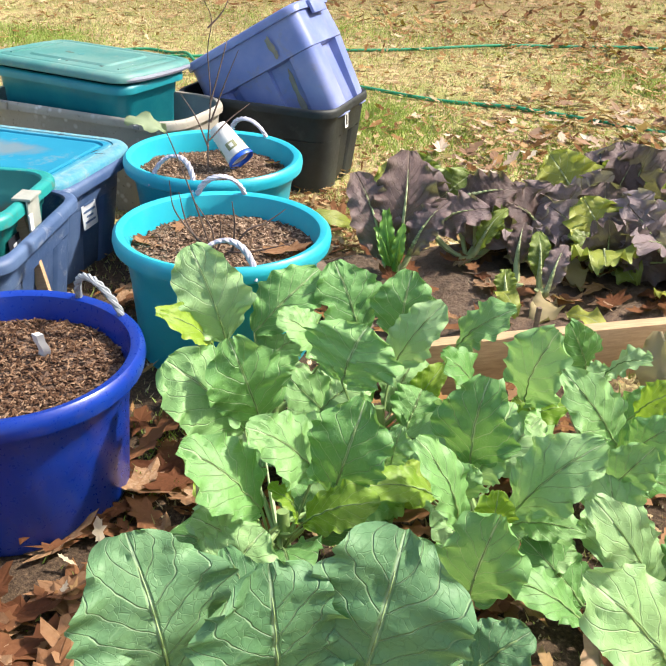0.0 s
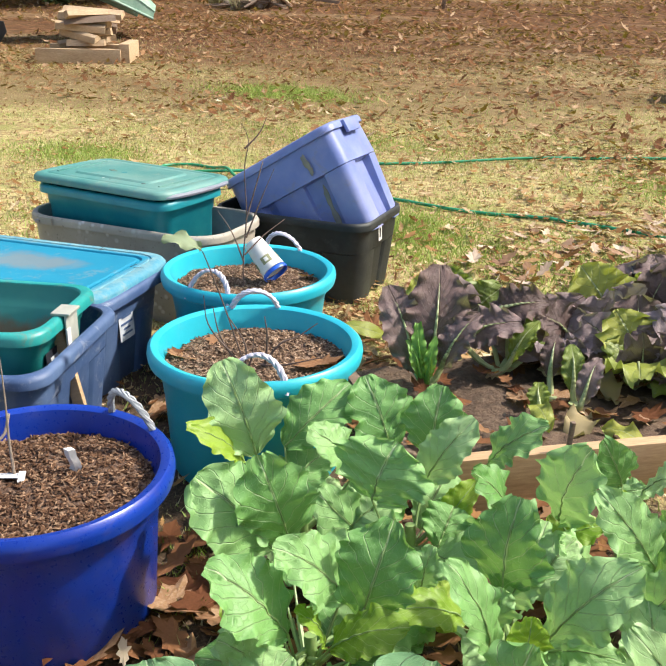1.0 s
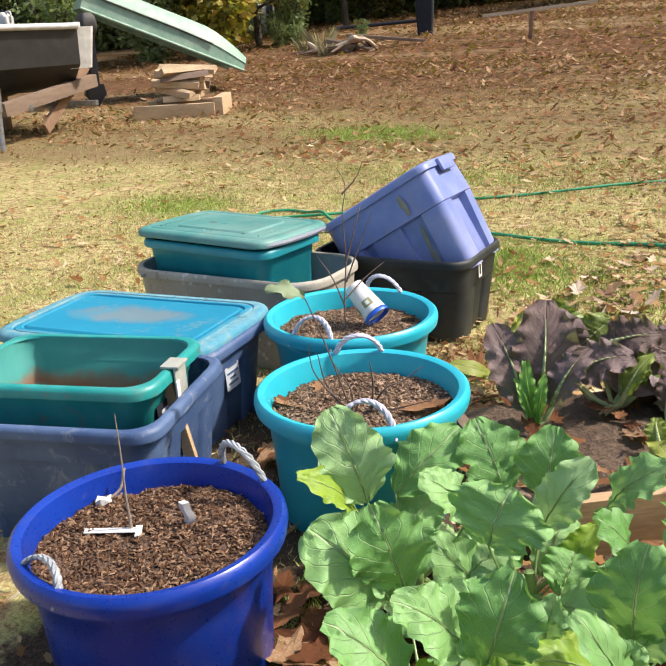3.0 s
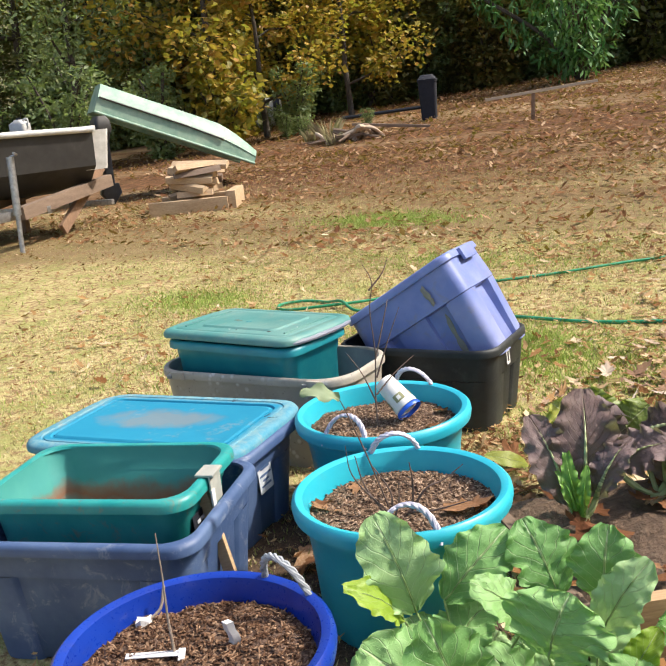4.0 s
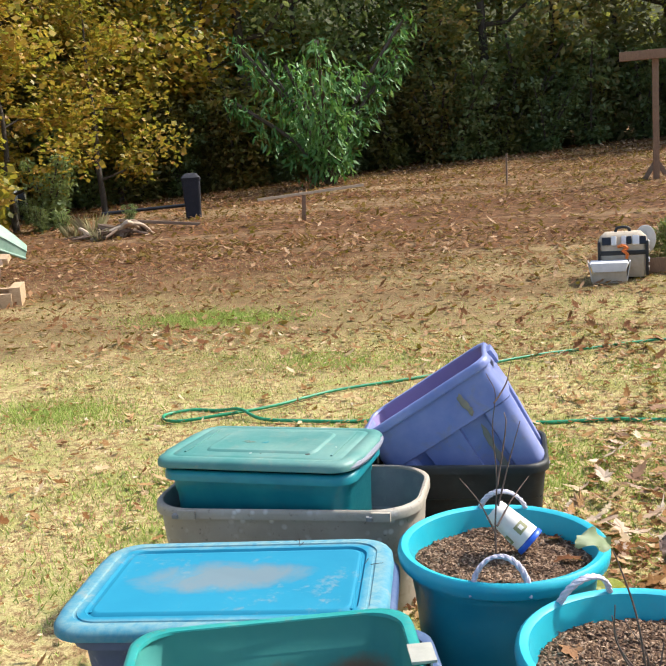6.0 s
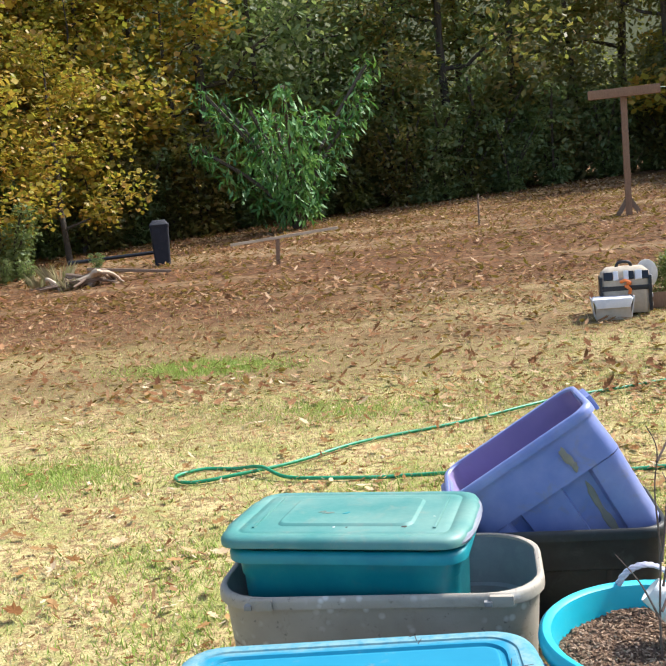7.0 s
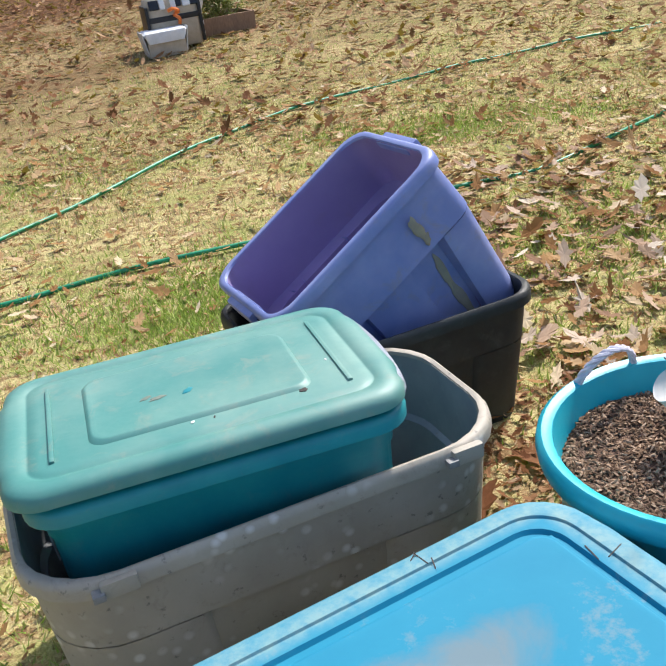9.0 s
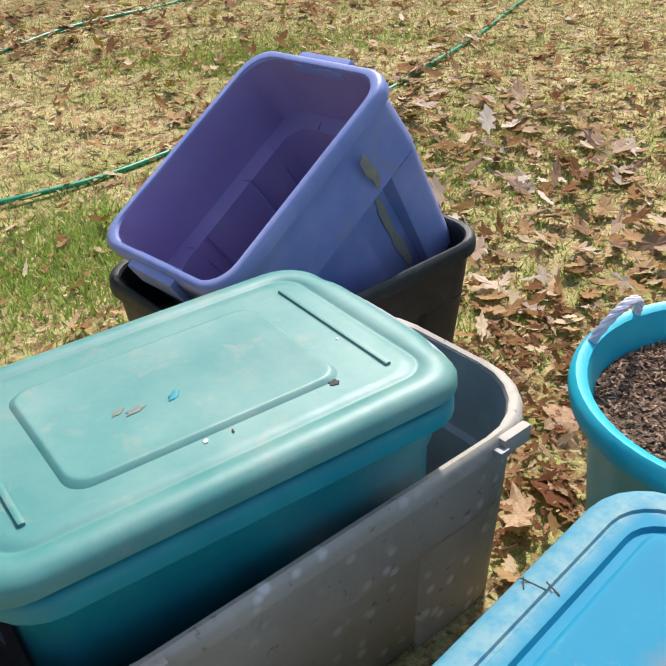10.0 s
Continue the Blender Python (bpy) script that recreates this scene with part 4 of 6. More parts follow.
for i, z in enumerate((0.10, 0.19, 0.28, 0.37)):
    part("side_stripe", box(bmesh.new(), (0.014, 0.30, 0.04), pose(0.258, 0.0, z), 0.006), CLOTHW if i % 2 else CARD, t)
part("carry_handle", tube(spline([(-0.08, 0, 0.47), (-0.05, 0, 0.53), (0.05, 0, 0.53), (0.08, 0, 0.47)], 5), 0.016, 8), BLACKP, t, "black carry handle")
bm = bmesh.new()
tube(spline([(-0.05, -0.20, 0.345), (0.0, -0.215, 0.36), (0.045, -0.21, 0.33), (0.0, -0.215, 0.31), (0.04, -0.21, 0.27), (0.035, -0.21, 0.22)], 5), 0.017, 6, bm)
part("ribbon", bm, ORANGEP, t, "bright orange ribbon")
part("pale_disc", loft([[(0.11 * f * math.cos(2 * math.pi * k / 20), y, 0.15 * f * math.sin(2 * math.pi * k / 20)) for k in range(20)] for y, f in ((-0.03, 0.9), (-0.02, 1.0), (0.02, 1.0), (0.03, 0.9))]), WHITEPAINT, t, "round white pad").location = (0.23, 0.12, 0.39)
t = thing("white_box", at_ground(-0.50, 8.68, 8) @ Matrix.Scale(0.84, 4), "open tan box with a white cloth over its lid", "box")
part("box_body", box(bmesh.new(), (0.36, 0.26, 0.20), pose(0, 0, 0.10), 0.01), CARD, t)
part("cloth", loft([rring(0.20, 0.14, 0.03, 0.19), rring(0.205, 0.155, 0.03, 0.215), rring(0.19, 0.13, 0.03, 0.235)]), CLOTHW, t)
part("cloth_drape", loft([rring(0.17, 0.012, 0.01, 0.13), rring(0.195, 0.02, 0.015, 0.20), rring(0.19, 0.015, 0.01, 0.225)]), CLOTHW, t, "shaggy white cloth edge").location = (0, -0.14, 0)
for sx in (-1, 1):
    part("flap", box(bmesh.new(), (0.012, 0.24, 0.22), pose(sx * 0.20, 0, 0.13, 0, sx * 10, 0), 0.003), WHITEPAINT, t)
t = thing("small_raised_bed", at_ground(0.02, 9.3, 10), "small wooden raised bed with a bushy green plant", "raised bed")
for x, y, w, a in ((0, -0.2, 0.5, 0), (0, 0.2, 0.5, 0), (-0.24, 0, 0.38, 90), (0.24, 0, 0.38, 90)):
    part("board", box(bmesh.new(), (w, 0.025, 0.14), pose(x, y, 0.07, 0, 0, a), 0.004), WOOD_RED, t)
L_FERN = leafy("feathery_green", [(0.1, (0.06, 0.09, 0.02)), (0.5, (0.16, 0.20, 0.05)), (0.9, (0.28, 0.30, 0.09))], 0.3)
f = new("bush", cloud_mesh("bush", [(-0.08, 0, 0.20), (0.08, 0, 0.22), (-0.06, 0, 0.32), (-0.04, 0, 0.42)], [0.17, 0.16, 0.14, 0.10], [600, 600, 500, 300], 0.05, L_FERN, 3, -0.3, 0.25))
f.parent = t

# coloured poles with a weedy patch
for x, y, h, mat, lab in ((2.21, 22.6, 0.70, BLUEP, "short blue plastic pole in the grass"), (2.93, 20.3, 0.52, ORANGEP, "short orange plastic pole in the grass"), (3.44, 20.9, 0.78, BLUEP, "short blue plastic pole in the grass")):
    ob = part("marker_pole", tube([(0, 0, -0.05), (0.02, 0, h * 0.5), (0.05 if h < 0.75 else -0.03, 0, h)], 0.055, 10), mat)
    ob.matrix_world = at_ground(x, y)
    tagged(ob, lab, "pole", "coloured marker poles")

# firewood stack
t = thing("firewood_stack", at_ground(-7.40, 7.78, 38) @ Matrix.Scale(0.86, 4), "low stack of pale split firewood on a timber frame", "firewood")
part("timber", box(bmesh.new(), (1.15, 0.14, 0.19), pose(0, -0.30, 0.095), 0.01), WOOD_FRESH, t)
part("timber", box(bmesh.new(), (1.15, 0.14, 0.19), pose(0, 0.55, 0.095), 0.01), WOOD_FRESH, t)
part("timber", box(bmesh.new(), (0.14, 0.9, 0.26), pose(0.62, 0.12, 0.13), 0.01), WOOD_FRESH, t)
rg = random.Random(8)
for row, (n, z) in enumerate(((5, 0.26), (5, 0.37), (4, 0.47), (4, 0.56), (3, 0.64))):
    for i in range(n):
        ln = rg.uniform(0.42, 0.85)
        bm = bmesh.new()
        w, hh = rg.uniform(0.10, 0.17), rg.uniform(0.08, 0.11)
        tri = [(-w / 2, -hh / 2), (w / 2, -hh / 2 * rg.uniform(0.3, 1)), (w / 2 * rg.uniform(0.2, 0.8), hh / 2), (-w / 2 * rg.uniform(0.3, 1), hh / 2 * rg.uniform(0.5, 1))]
        loft([[(sx * ln / 2, a, b) for a, b in tri] for sx in (-1, 1)], bm=bm)
        ob = part("split_log", bm, WOOD_FRESH if rg.random() < 0.75 else WOOD_OLD, t, smooth=False)
        ob.matrix_basis = pose(rg.uniform(-0.12, 0.2), -0.25 + 0.85 * (i + 0.5) / n, z, rg.uniform(-30, 30), rg.uniform(-11, 11), rg.uniform(-48, 48))


# green overturned boat, leaning on the dark one
def boat_hull(L, W, D, bow=0.35):
    """A jon-boat hull shell: flat bottom, flared sides, raked square bow; x along it, opening to -z."""
    bm = bmesh.new()
    rings = []
    for k in range(15):
        f = k / 14
        w = W / 2 * (1.0 if f < 0.55 else 1.0 - 0.2 * ((f - 0.55) / 0.45) ** 1.6)
        d = D * (1.0 if f < 0.7 else 1.0 - 0.5 * ((f - 0.7) / 0.3) ** 1.5)
        x = L * f
        rings.append([(x, -w - 0.03, 0), (x, -w, 0.0), (x, -w * 0.97, d * 0.5), (x, -w * 0.99, d * 0.52), (x, -w * 0.80, d * 0.96), (x, -w * 0.7, d), (x, 0, d + 0.015), (x, w * 0.7, d), (x, w * 0.80, d * 0.96), (x, w * 0.99, d * 0.52), (x, w * 0.97, d * 0.5), (x, w, 0), (x, w + 0.03, 0)])
    loft(rings, False, False, bm, closed=False)
    bm.faces.new([v for v in bm.verts][:13])
    return bm


stern, bowp = Vector((-10.35, 8.55, 1.42)), Vector((-9.24, 10.47, 0.44))
d = (bowp - stern)
ln = d.length
yaw = math.degrees(math.atan2(d.y, d.x))
pit = math.degrees(math.asin(-d.z / ln))
t = thing("green_boat", Matrix.Translation(stern) @ pose(0, 0, 0, 0, 0, yaw) @ pose(0, 0, 0, 0, pit, 0), "chalky green upturned jon boat leaning on another boat", "boat")
bm = boat_hull(ln + 0.1, 1.15, 0.42)
part("hull", bm, GREENPAINT, t)
for sy in (-1, 1):
    part("gunwale", tube([(0, sy * 0.59, 0.0), (ln * 0.55, sy * 0.59, 0.0), (ln * 0.8, sy * 0.56, 0.0), (ln + 0.1, sy * 0.48, 0.0)], 0.022, 8), GREENPAINT, t)
    part("strake", tube([(0.02, sy * 0.575, 0.22), (ln * 0.55, sy * 0.575, 0.22), (ln * 0.8, sy * 0.55, 0.20)], 0.014, 6), HULLGREY, t)

# dark boat on its trailer with an outboard motor
t = thing("dark_boat", Matrix.Translation((-8.15, 6.6, 0.52)) @ pose(0, 0, 0, 0, 0, -104) @ pose(0, 0, 0, 0, 0, 0), "dirty dark-hulled boat with a pale gunwale on a trailer", "boat")
bm = bmesh.new()
rings = []
for k in range(11):
    f = k / 10
    w = 0.85 * (1 if f < 0.5 else 1 - 0.7 * ((f - 0.5) / 0.5) ** 2)
    z1 = 0.64 + 0.12 * f
    rings.append([(4.2 * f, -w, z1), (4.2 * f, -w * 0.95, 0.25), (4.2 * f, -w * 0.6, 0.02), (4.2 * f, 0, -0.05), (4.2 * f, w * 0.6, 0.02), (4.2 * f, w * 0.95, 0.25), (4.2 * f, w, z1)])
loft(rings, False, False, bm, closed=False)
bm.verts.ensure_lookup_table()
bm.faces.new([bm.verts[i] for i in range(7)])
part("hull", bm, HULLGREY, t)
for sy in (-1, 1):
    part("gunwale", tube([(4.2 * f, sy * 0.86 * (1 if f < 0.5 else 1 - 0.7 * ((f - 0.5) / 0.5) ** 2), 0.65 + 0.12 * f) for f in (0, 0.2, 0.4, 0.6, 0.8, 1)], 0.035, 8), WHITEPAINT, t)
part("transom_cap", box(bmesh.new(), (0.08, 1.72, 0.06), pose(0, 0, 0.66), 0.012), WHITEPAINT, t)
part("splash_well", loft([rring(0.15, 0.2, 0.05, 0.2), rring(0.2, 0.26, 0.06, 0.64)]), WHITEPAINT, t).location = (-0.02, 0.55, 0)
t = thing("outboard_motor", pose(-8.22, 7.16, 0.0, 0, 0, -104), "dark outboard motor hanging behind the boat's stern", "motor")
part("cowl", loft([rring(0.09, 0.10, 0.04, 1.10), rring(0.11, 0.12, 0.05, 1.15), rring(0.10, 0.11, 0.05, 1.27), rring(0.06, 0.07, 0.03, 1.32)]), HULLGREY, t)
part("leg", loft([rring(0.06, 0.05, 0.03, 0.42), rring(0.07, 0.05, 0.03, 1.0), rring(0.09, 0.09, 0.04, 1.11)]), BLACKP, t)
part("skeg", loft([rring(0.03, 0.02, 0.01, 0.22), rring(0.14, 0.05, 0.03, 0.36), rring(0.11, 0.06, 0.03, 0.48)]), BLACKP, t)
t = thing("boat_trailer", pose(-7.44, 6.02, 0, 0, 0, -68.4), "boat trailer with weathered wooden bunks and a steel jack", "trailer")
part("bunk", box(bmesh.new(), (1.75, 0.10, 0.14), pose(0, 0, 0.475, 0, 5.3, 0), 0.01), WOOD_OLD, t)
part("bunk", box(bmesh.new(), (1.75, 0.10, 0.14), pose(-0.1, -0.95, 0.475, 0, 5.3, 0), 0.01), WOOD_OLD, t)
part("frame_rail", box(bmesh.new(), (1.9, 0.07, 0.10), pose(0.15, -0.45, 0.34), 0.008), METAL_M, t)
part("crossbar", box(bmesh.new(), (0.07, 1.05, 0.08), pose(0.45, -0.47, 0.38), 0.008), METAL_M, t)
part("axle", box(bmesh.new(), (0.06, 1.3, 0.06), pose(-0.6, -0.47, 0.32), 0.008), METAL_M, t)
part("prop", box(bmesh.new(), (1.15, 0.05, 0.13), pose(-0.42, -0.10, 0.42, 0, 33, 0), 0.01), WOOD_RED, t, "brown timber prop")
part("support_leg", box(bmesh.new(), (0.09, 0.09, 0.44), pose(-0.6, -1.12, 0.2), 0.01), WOOD_RED, t, "brown timber post")
part("jack_leg", tube([(1.0, 0.10, 0.95), (1.10, 0.12, 0.02)], 0.026, 10), METAL_M, t)
part("jack_sleeve", tube([(1.0, 0.10, 0.98), (1.06, 0.112, 0.4)], 0.04, 10), METAL_M, t)
part("crank", tube([(1.0, 0.10, 0.98), (1.0, 0.19, 1.0), (1.08, 0.21, 1.02)], 0.012, 6), METAL_M, t)
# small fuel can and rope lying on the stern deck
t = thing("bailing_jug", pose(-8.55, 6.25, 1.17, 0, 0, 20), "white plastic jug standing on the boat's deck", "jug")
part("jug_body", loft([rring(0.10, 0.07, 0.03, 0), rring(0.11, 0.08, 0.03, 0.03), rring(0.11, 0.08, 0.03, 0.15), rring(0.04, 0.04, 0.02, 0.2)]), WHITEPAINT, t)
part("cap", tube([(0, 0, 0.2), (0, 0, 0.225)], 0.03, 10), BLACKP, t)
part("jug_handle", tube(spline([(0.05, 0, 0.19), (0.12, 0, 0.2), (0.12, 0, 0.1)], 4), 0.012, 6), WHITEPAINT, t)

# garden hose
HOSE = plastic("green_hose", (0.006, 0.22, 0.09), (0.03, 0.32, 0.17), 0.35, dirt_amount=0.2, scale=30)
pts = [(2.6, 6.6, 0.0), (1.5, 6.5, 0.0), (0.2, 6.15, 0.0), (-0.45, 5.72, 0.0), (-0.99, 5.13, 0.0), (-1.49, 4.6, 0.0), (-1.72, 4.21, 0.0), (-1.92, 3.97, 0.01), (-2.12, 3.86, 0.0), (-2.24, 3.94, 0.0), (-2.16, 4.08, 0.0), (-2.0, 4.1, 0.0), (-1.82, 4.02, 0.03), (-1.64, 3.94, 0.0), (-1.31, 3.97, 0.0), (-0.99, 4.05, 0.0), (-0.44, 4.08, 0.0), (0.0, 4.2, 0.0), (0.4, 4.24, 0.0), (0.8, 4.3, 0.0), (1.5, 4.7, 0.0), (2.4, 5.3, 0.0)]
ob = part("garden_hose", tube([(p.x, p.y, gh(p.x, p.y) + 0.014 - 0.006 * (p.x > 0.1) + p.z + 0.005 * math.sin(7 * p.x)) for p in spline(pts, 8)], 0.0088, 8), HOSE)
tagged(ob, "green garden hose looped across the dry lawn", "garden hose")

# ---- the vegetable garden ----
COLLARD = leafy("collard_leaf", [(0.1, (0.13, 0.32, 0.075)), (0.4, (0.22, 0.46, 0.135)), (0.7, (0.33, 0.57, 0.21)), (0.95, (0.43, 0.64, 0.29))], 0.3, 0.5, vein=(0.58, 0.72, 0.40), vein_scale=6.0, bump_s=0.7)
COLLARD_YOUNG = leafy("young_collard_leaf", [(0.1, (0.22, 0.38, 0.04)), (0.5, (0.34, 0.52, 0.05)), (0.9, (0.48, 0.62, 0.10))], 0.4, 0.45, vein=(0.5, 0.6, 0.25), vein_scale=6.0)
COLLARD_OLD = leafy("dusty_collard_leaf", [(0.15, (0.08, 0.20, 0.075)), (0.45, (0.12, 0.27, 0.11)), (0.7, (0.17, 0.33, 0.145)), (0.95, (0.23, 0.39, 0.20))], 0.18, 0.55, vein=(0.42, 0.58, 0.33), vein_scale=6.0, bump_s=0.8)
STALK = grainy("pale_green_stalk", [(0.3, (0.14, 0.24, 0.07)), (0.7, (0.34, 0.45, 0.18))], 20.0, 0.5, 0.1, 0.003)
MUSTARD = leafy("purple_mustard_leaf", [(0.08, (0.10, 0.055, 0.052)), (0.35, (0.16, 0.10, 0.09)), (0.6, (0.235, 0.16, 0.155)), (0.92, (0.36, 0.28, 0.29))], 0.28, 0.6, vein=(0.27, 0.19, 0.15), vein_scale=11.0, bump_s=1.0)
MUSTARD_GREEN = leafy("green_mustard_leaf", [(0.1, (0.12, 0.18, 0.03)), (0.5, (0.25, 0.32, 0.05)), (0.9, (0.42, 0.44, 0.07))], 0.3, 0.45, vein=(0.4, 0.45, 0.2), vein_scale=7.0, bump_s=0.6)
MUSTARD_STALK = leafy("green_mustard_stalk", [(0.1, (0.10, 0.28, 0.03)), (0.9, (0.22, 0.42, 0.07))], 0.3, 0.45)
MUSTARD_RIB = grainy("mustard_rib", [(0.3, (0.28, 0.34, 0.13)), (0.7, (0.50, 0.54, 0.28))], 20.0, 0.5, 0.1, 0.003)
WILTED = leafy("wilted_leaf", [(0.1, (0.20, 0.15, 0.06)), (0.5, (0.38, 0.30, 0.15)), (0.9, (0.52, 0.42, 0.24))], 0.3, 0.7)
EYE = Vector((1.6, 0.14, 1.09))


def blade(base, tip, width, seed, facing, wave=0.06, curl=0.12, fold=0.07, nu=48, nv=12, lobe=0.085, belly=0.42, quilt=0.035, ruffle=0.06, vs=6.0, rag=0.17):
    """A broad leaf from base to tip: oval with a wavy, lobed margin, a sunken midrib and a drooping end."""
    rg = random.Random(seed)
    base, tip = Vector(base), Vector(tip)
    d = tip - base
    L = d.length
    d.normalize()
    nrm = (facing - facing.dot(d) * d).normalized()
    side = d.cross(nrm).normalized()
    bm = bmesh.new()
    uv = bm.loops.layers.uv.new("UVMap")
    ph = [rg.uniform(0, 6.28) for _ in range(6)]
    sk = rg.uniform(-0.12, 0.12)
    grid = []
    for i in range(nu + 1):
        u = i / nu
        w = max(0.05, math.sin(math.pi * min(1.0, 0.03 + 0.95 * u ** 0.85)) ** 0.55) * (1.0 if u > belly else 0.62 + 0.38 * (u / belly))
        row = []
        for j in range(nv + 1):
            v = 2 * j / nv - 1
            s = 1 if v > 0 else -1
            edge = 1 + rag * noise.noise(Vector((5.5 * u, s * 3.1, seed * 1.7))) + lobe * math.sin(11 * u + ph[0 if s > 0 else 1]) + 0.5 * lobe * math.sin(24 * u + ph[2 if s > 0 else 3]) + 0.065 * abs(math.sin(27 * u + ph[4])) + 0.03 * math.sin(61 * u + ph[1 if s > 0 else 2])
            x = v * width / 2 * w * edge
            lift = fold * abs(v) ** 1.4 * width * 0.5 + wave * width * (abs(v) ** 3) * math.sin(13 * u + ph[4] + (2 if s > 0 else 0)) + 0.05 * width * noise.noise(Vector((5 * u + ph[5], 3 * v, seed))) + quilt * width * abs(math.sin(math.pi * (vs * (u - 0.375 * abs(v)) + 0.21))) * (1 - 0.6 * abs(v)) + ruffle * width * abs(v) ** 4 * math.sin(33 * u + ph[3])
            bend = -curl * L * max(0, u - 0.45) ** 2 * 1.6 + 0.10 * L * math.sin(math.pi * u)
            p = base + d * (L * u) + side * (x + sk * L * u * (1 - u)) + nrm * (lift + bend)
            row.append(bm.verts.new(p))
        grid.append(row)
    for i in range(nu):
        for j in range(nv):
            f = bm.faces.new((grid[i][j], grid[i][j + 1], grid[i + 1][j + 1], grid[i + 1][j]))
            for l, (a, b) in zip(f.loops, ((i, j), (i, j + 1), (i + 1, j + 1), (i + 1, j))):
                l[uv].uv = (a / nu, b / nv)
    mid = [grid[i][nv // 2].co.copy() for i in range(nu + 1)]
    return bm, mid, nrm


def leaf_on(plant, root, row, seed, mat, rib_mat, facing=None, name="leaf", rib=0.0024, thick=0.0038, **kw):
    base, tip, width = row[:3], row[3:6], row[6]
    mid_p = (Vector(base) + Vector(tip)) / 2
    if facing is None:
        rg = random.Random(seed + 9)
        facing = (EYE - mid_p).normalized() * 0.8 + Vector((rg.uniform(-0.3, 0.3), rg.uniform(-0.3, 0.3), 0.6))
    bm, mid, nrm = blade(base, tip, width, seed, facing, **kw)
    inv = plant.matrix_world.inverted()
    bm.transform(inv)
    lf = part(name, bm, mat, plant)
    pts = [inv @ (p + nrm * rib * 0.35) for p in mid]
    st = [Vector(root), Vector(root).lerp(pts[0], 0.5) + Vector((0, 0, -0.012)), pts[0]]
    chain = spline(st, 5)[:-1] + pts[: int(len(pts) * 0.8)]
    n = len(chain)
    part("rib", tube(chain, 0, 6, None, [thick * 1.25 if k < 5 else max(0.0008, rib * (1 - (k - 5) / (n - 5))) for k in range(n)]), rib_mat, lf)
    return lf


def collard(at, rows, seed, label):
    t = thing("collard_plant", pose(at[0], at[1], gh(*at)), label, "collard plant", "collard plants")
    part("stem", tube(spline([(0, 0, -0.02), (0.008, 0.004, 0.05), (0, 0.01, 0.12)], 4), 0.011, 8), STALK, t)
    rgc = random.Random(seed + 70)
    low = []
    for k in range(9):
        a, L = k * 2.4 + rgc.uniform(-0.4, 0.4) + seed, rgc.uniform(0.09, 0.17)
        up = rgc.uniform(0.2, 0.9)
        z0 = 0.05 + rgc.uniform(0, 0.07)
        b = (at[0] + 0.07 * math.cos(a), at[1] + 0.07 * math.sin(a), z0)
        low.append((*b, b[0] + L * math.cos(a) * math.cos(up), b[1] + L * math.sin(a) * math.cos(up), z0 + L * math.sin(up), rgc.uniform(0.055, 0.11)))
    for k, r in enumerate(list(rows) + low):
        young = r[6] < 0.078 and (k * 7 + seed) % 3 == 0
        leaf_on(t, (0, 0, 0.03 + 0.01 * (k % 8)), (*r[:6], r[6] * 1.12), seed * 50 + k, COLLARD_YOUNG if young else COLLARD_OLD if seed == 2 else COLLARD, STALK)
    return t


collard((0.933, 1.075), [
    (0.948, 1.004, 0.187, 0.857, 0.939, 0.308, 0.118),
    (0.980, 1.100, 0.209, 0.917, 1.019, 0.320, 0.098),
    (1.018, 1.098, 0.191, 1.038, 1.146, 0.344, 0.111),
    (0.781, 1.179, 0.170, 0.689, 1.095, 0.319, 0.146),
    (0.797, 1.203, 0.190, 0.776, 1.152, 0.360, 0.126),
    (1.002, 1.045, 0.160, 1.108, 1.082, 0.229, 0.071),
    (0.952, 0.901, 0.108, 0.979, 0.973, 0.187, 0.100),
    (1.026, 1.271, 0.138, 1.031, 1.294, 0.215, 0.055),
    (0.976, 1.060, 0.141, 0.964, 1.009, 0.235, 0.052),
    (1.022, 1.196, 0.098, 1.075, 1.240, 0.148, 0.079),
    (0.875, 1.092, 0.074, 0.808, 1.033, 0.129, 0.095),
], 1, "collard plant with broad blue-green leaves and lime young growth")
collard((1.134, 0.829), [
    (1.066, 0.676, 0.199, 0.983, 0.702, 0.370, 0.166),
    (1.177, 0.735, 0.202, 1.151, 0.753, 0.373, 0.162),
    (1.252, 0.792, 0.205, 1.260, 0.862, 0.397, 0.180),
    (1.334, 0.935, 0.143, 1.387, 0.987, 0.212, 0.081),
    (1.170, 0.903, 0.093, 1.122, 0.958, 0.150, 0.085),
    (1.256, 0.922, 0.085, 1.321, 0.979, 0.125, 0.076),
], 2, "collard plant with very large dusty green leaves")
collard((0.704, 1.359), [
    (0.566, 1.354, 0.191, 0.541, 1.237, 0.311, 0.066),
    (0.594, 1.363, 0.211, 0.527, 1.343, 0.399, 0.124),
    (0.604, 1.443, 0.194, 0.673, 1.571, 0.312, 0.109),
    (0.779, 1.436, 0.196, 0.720, 1.369, 0.308, 0.089),
    (0.789, 1.556, 0.200, 0.703, 1.584, 0.332, 0.113),
    (0.643, 1.390, 0.117, 0.662, 1.512, 0.178, 0.104),
    (0.684, 1.300, 0.096, 0.636, 1.260, 0.151, 0.085),
], 3, "collard plant pressing against the turquoise tub")
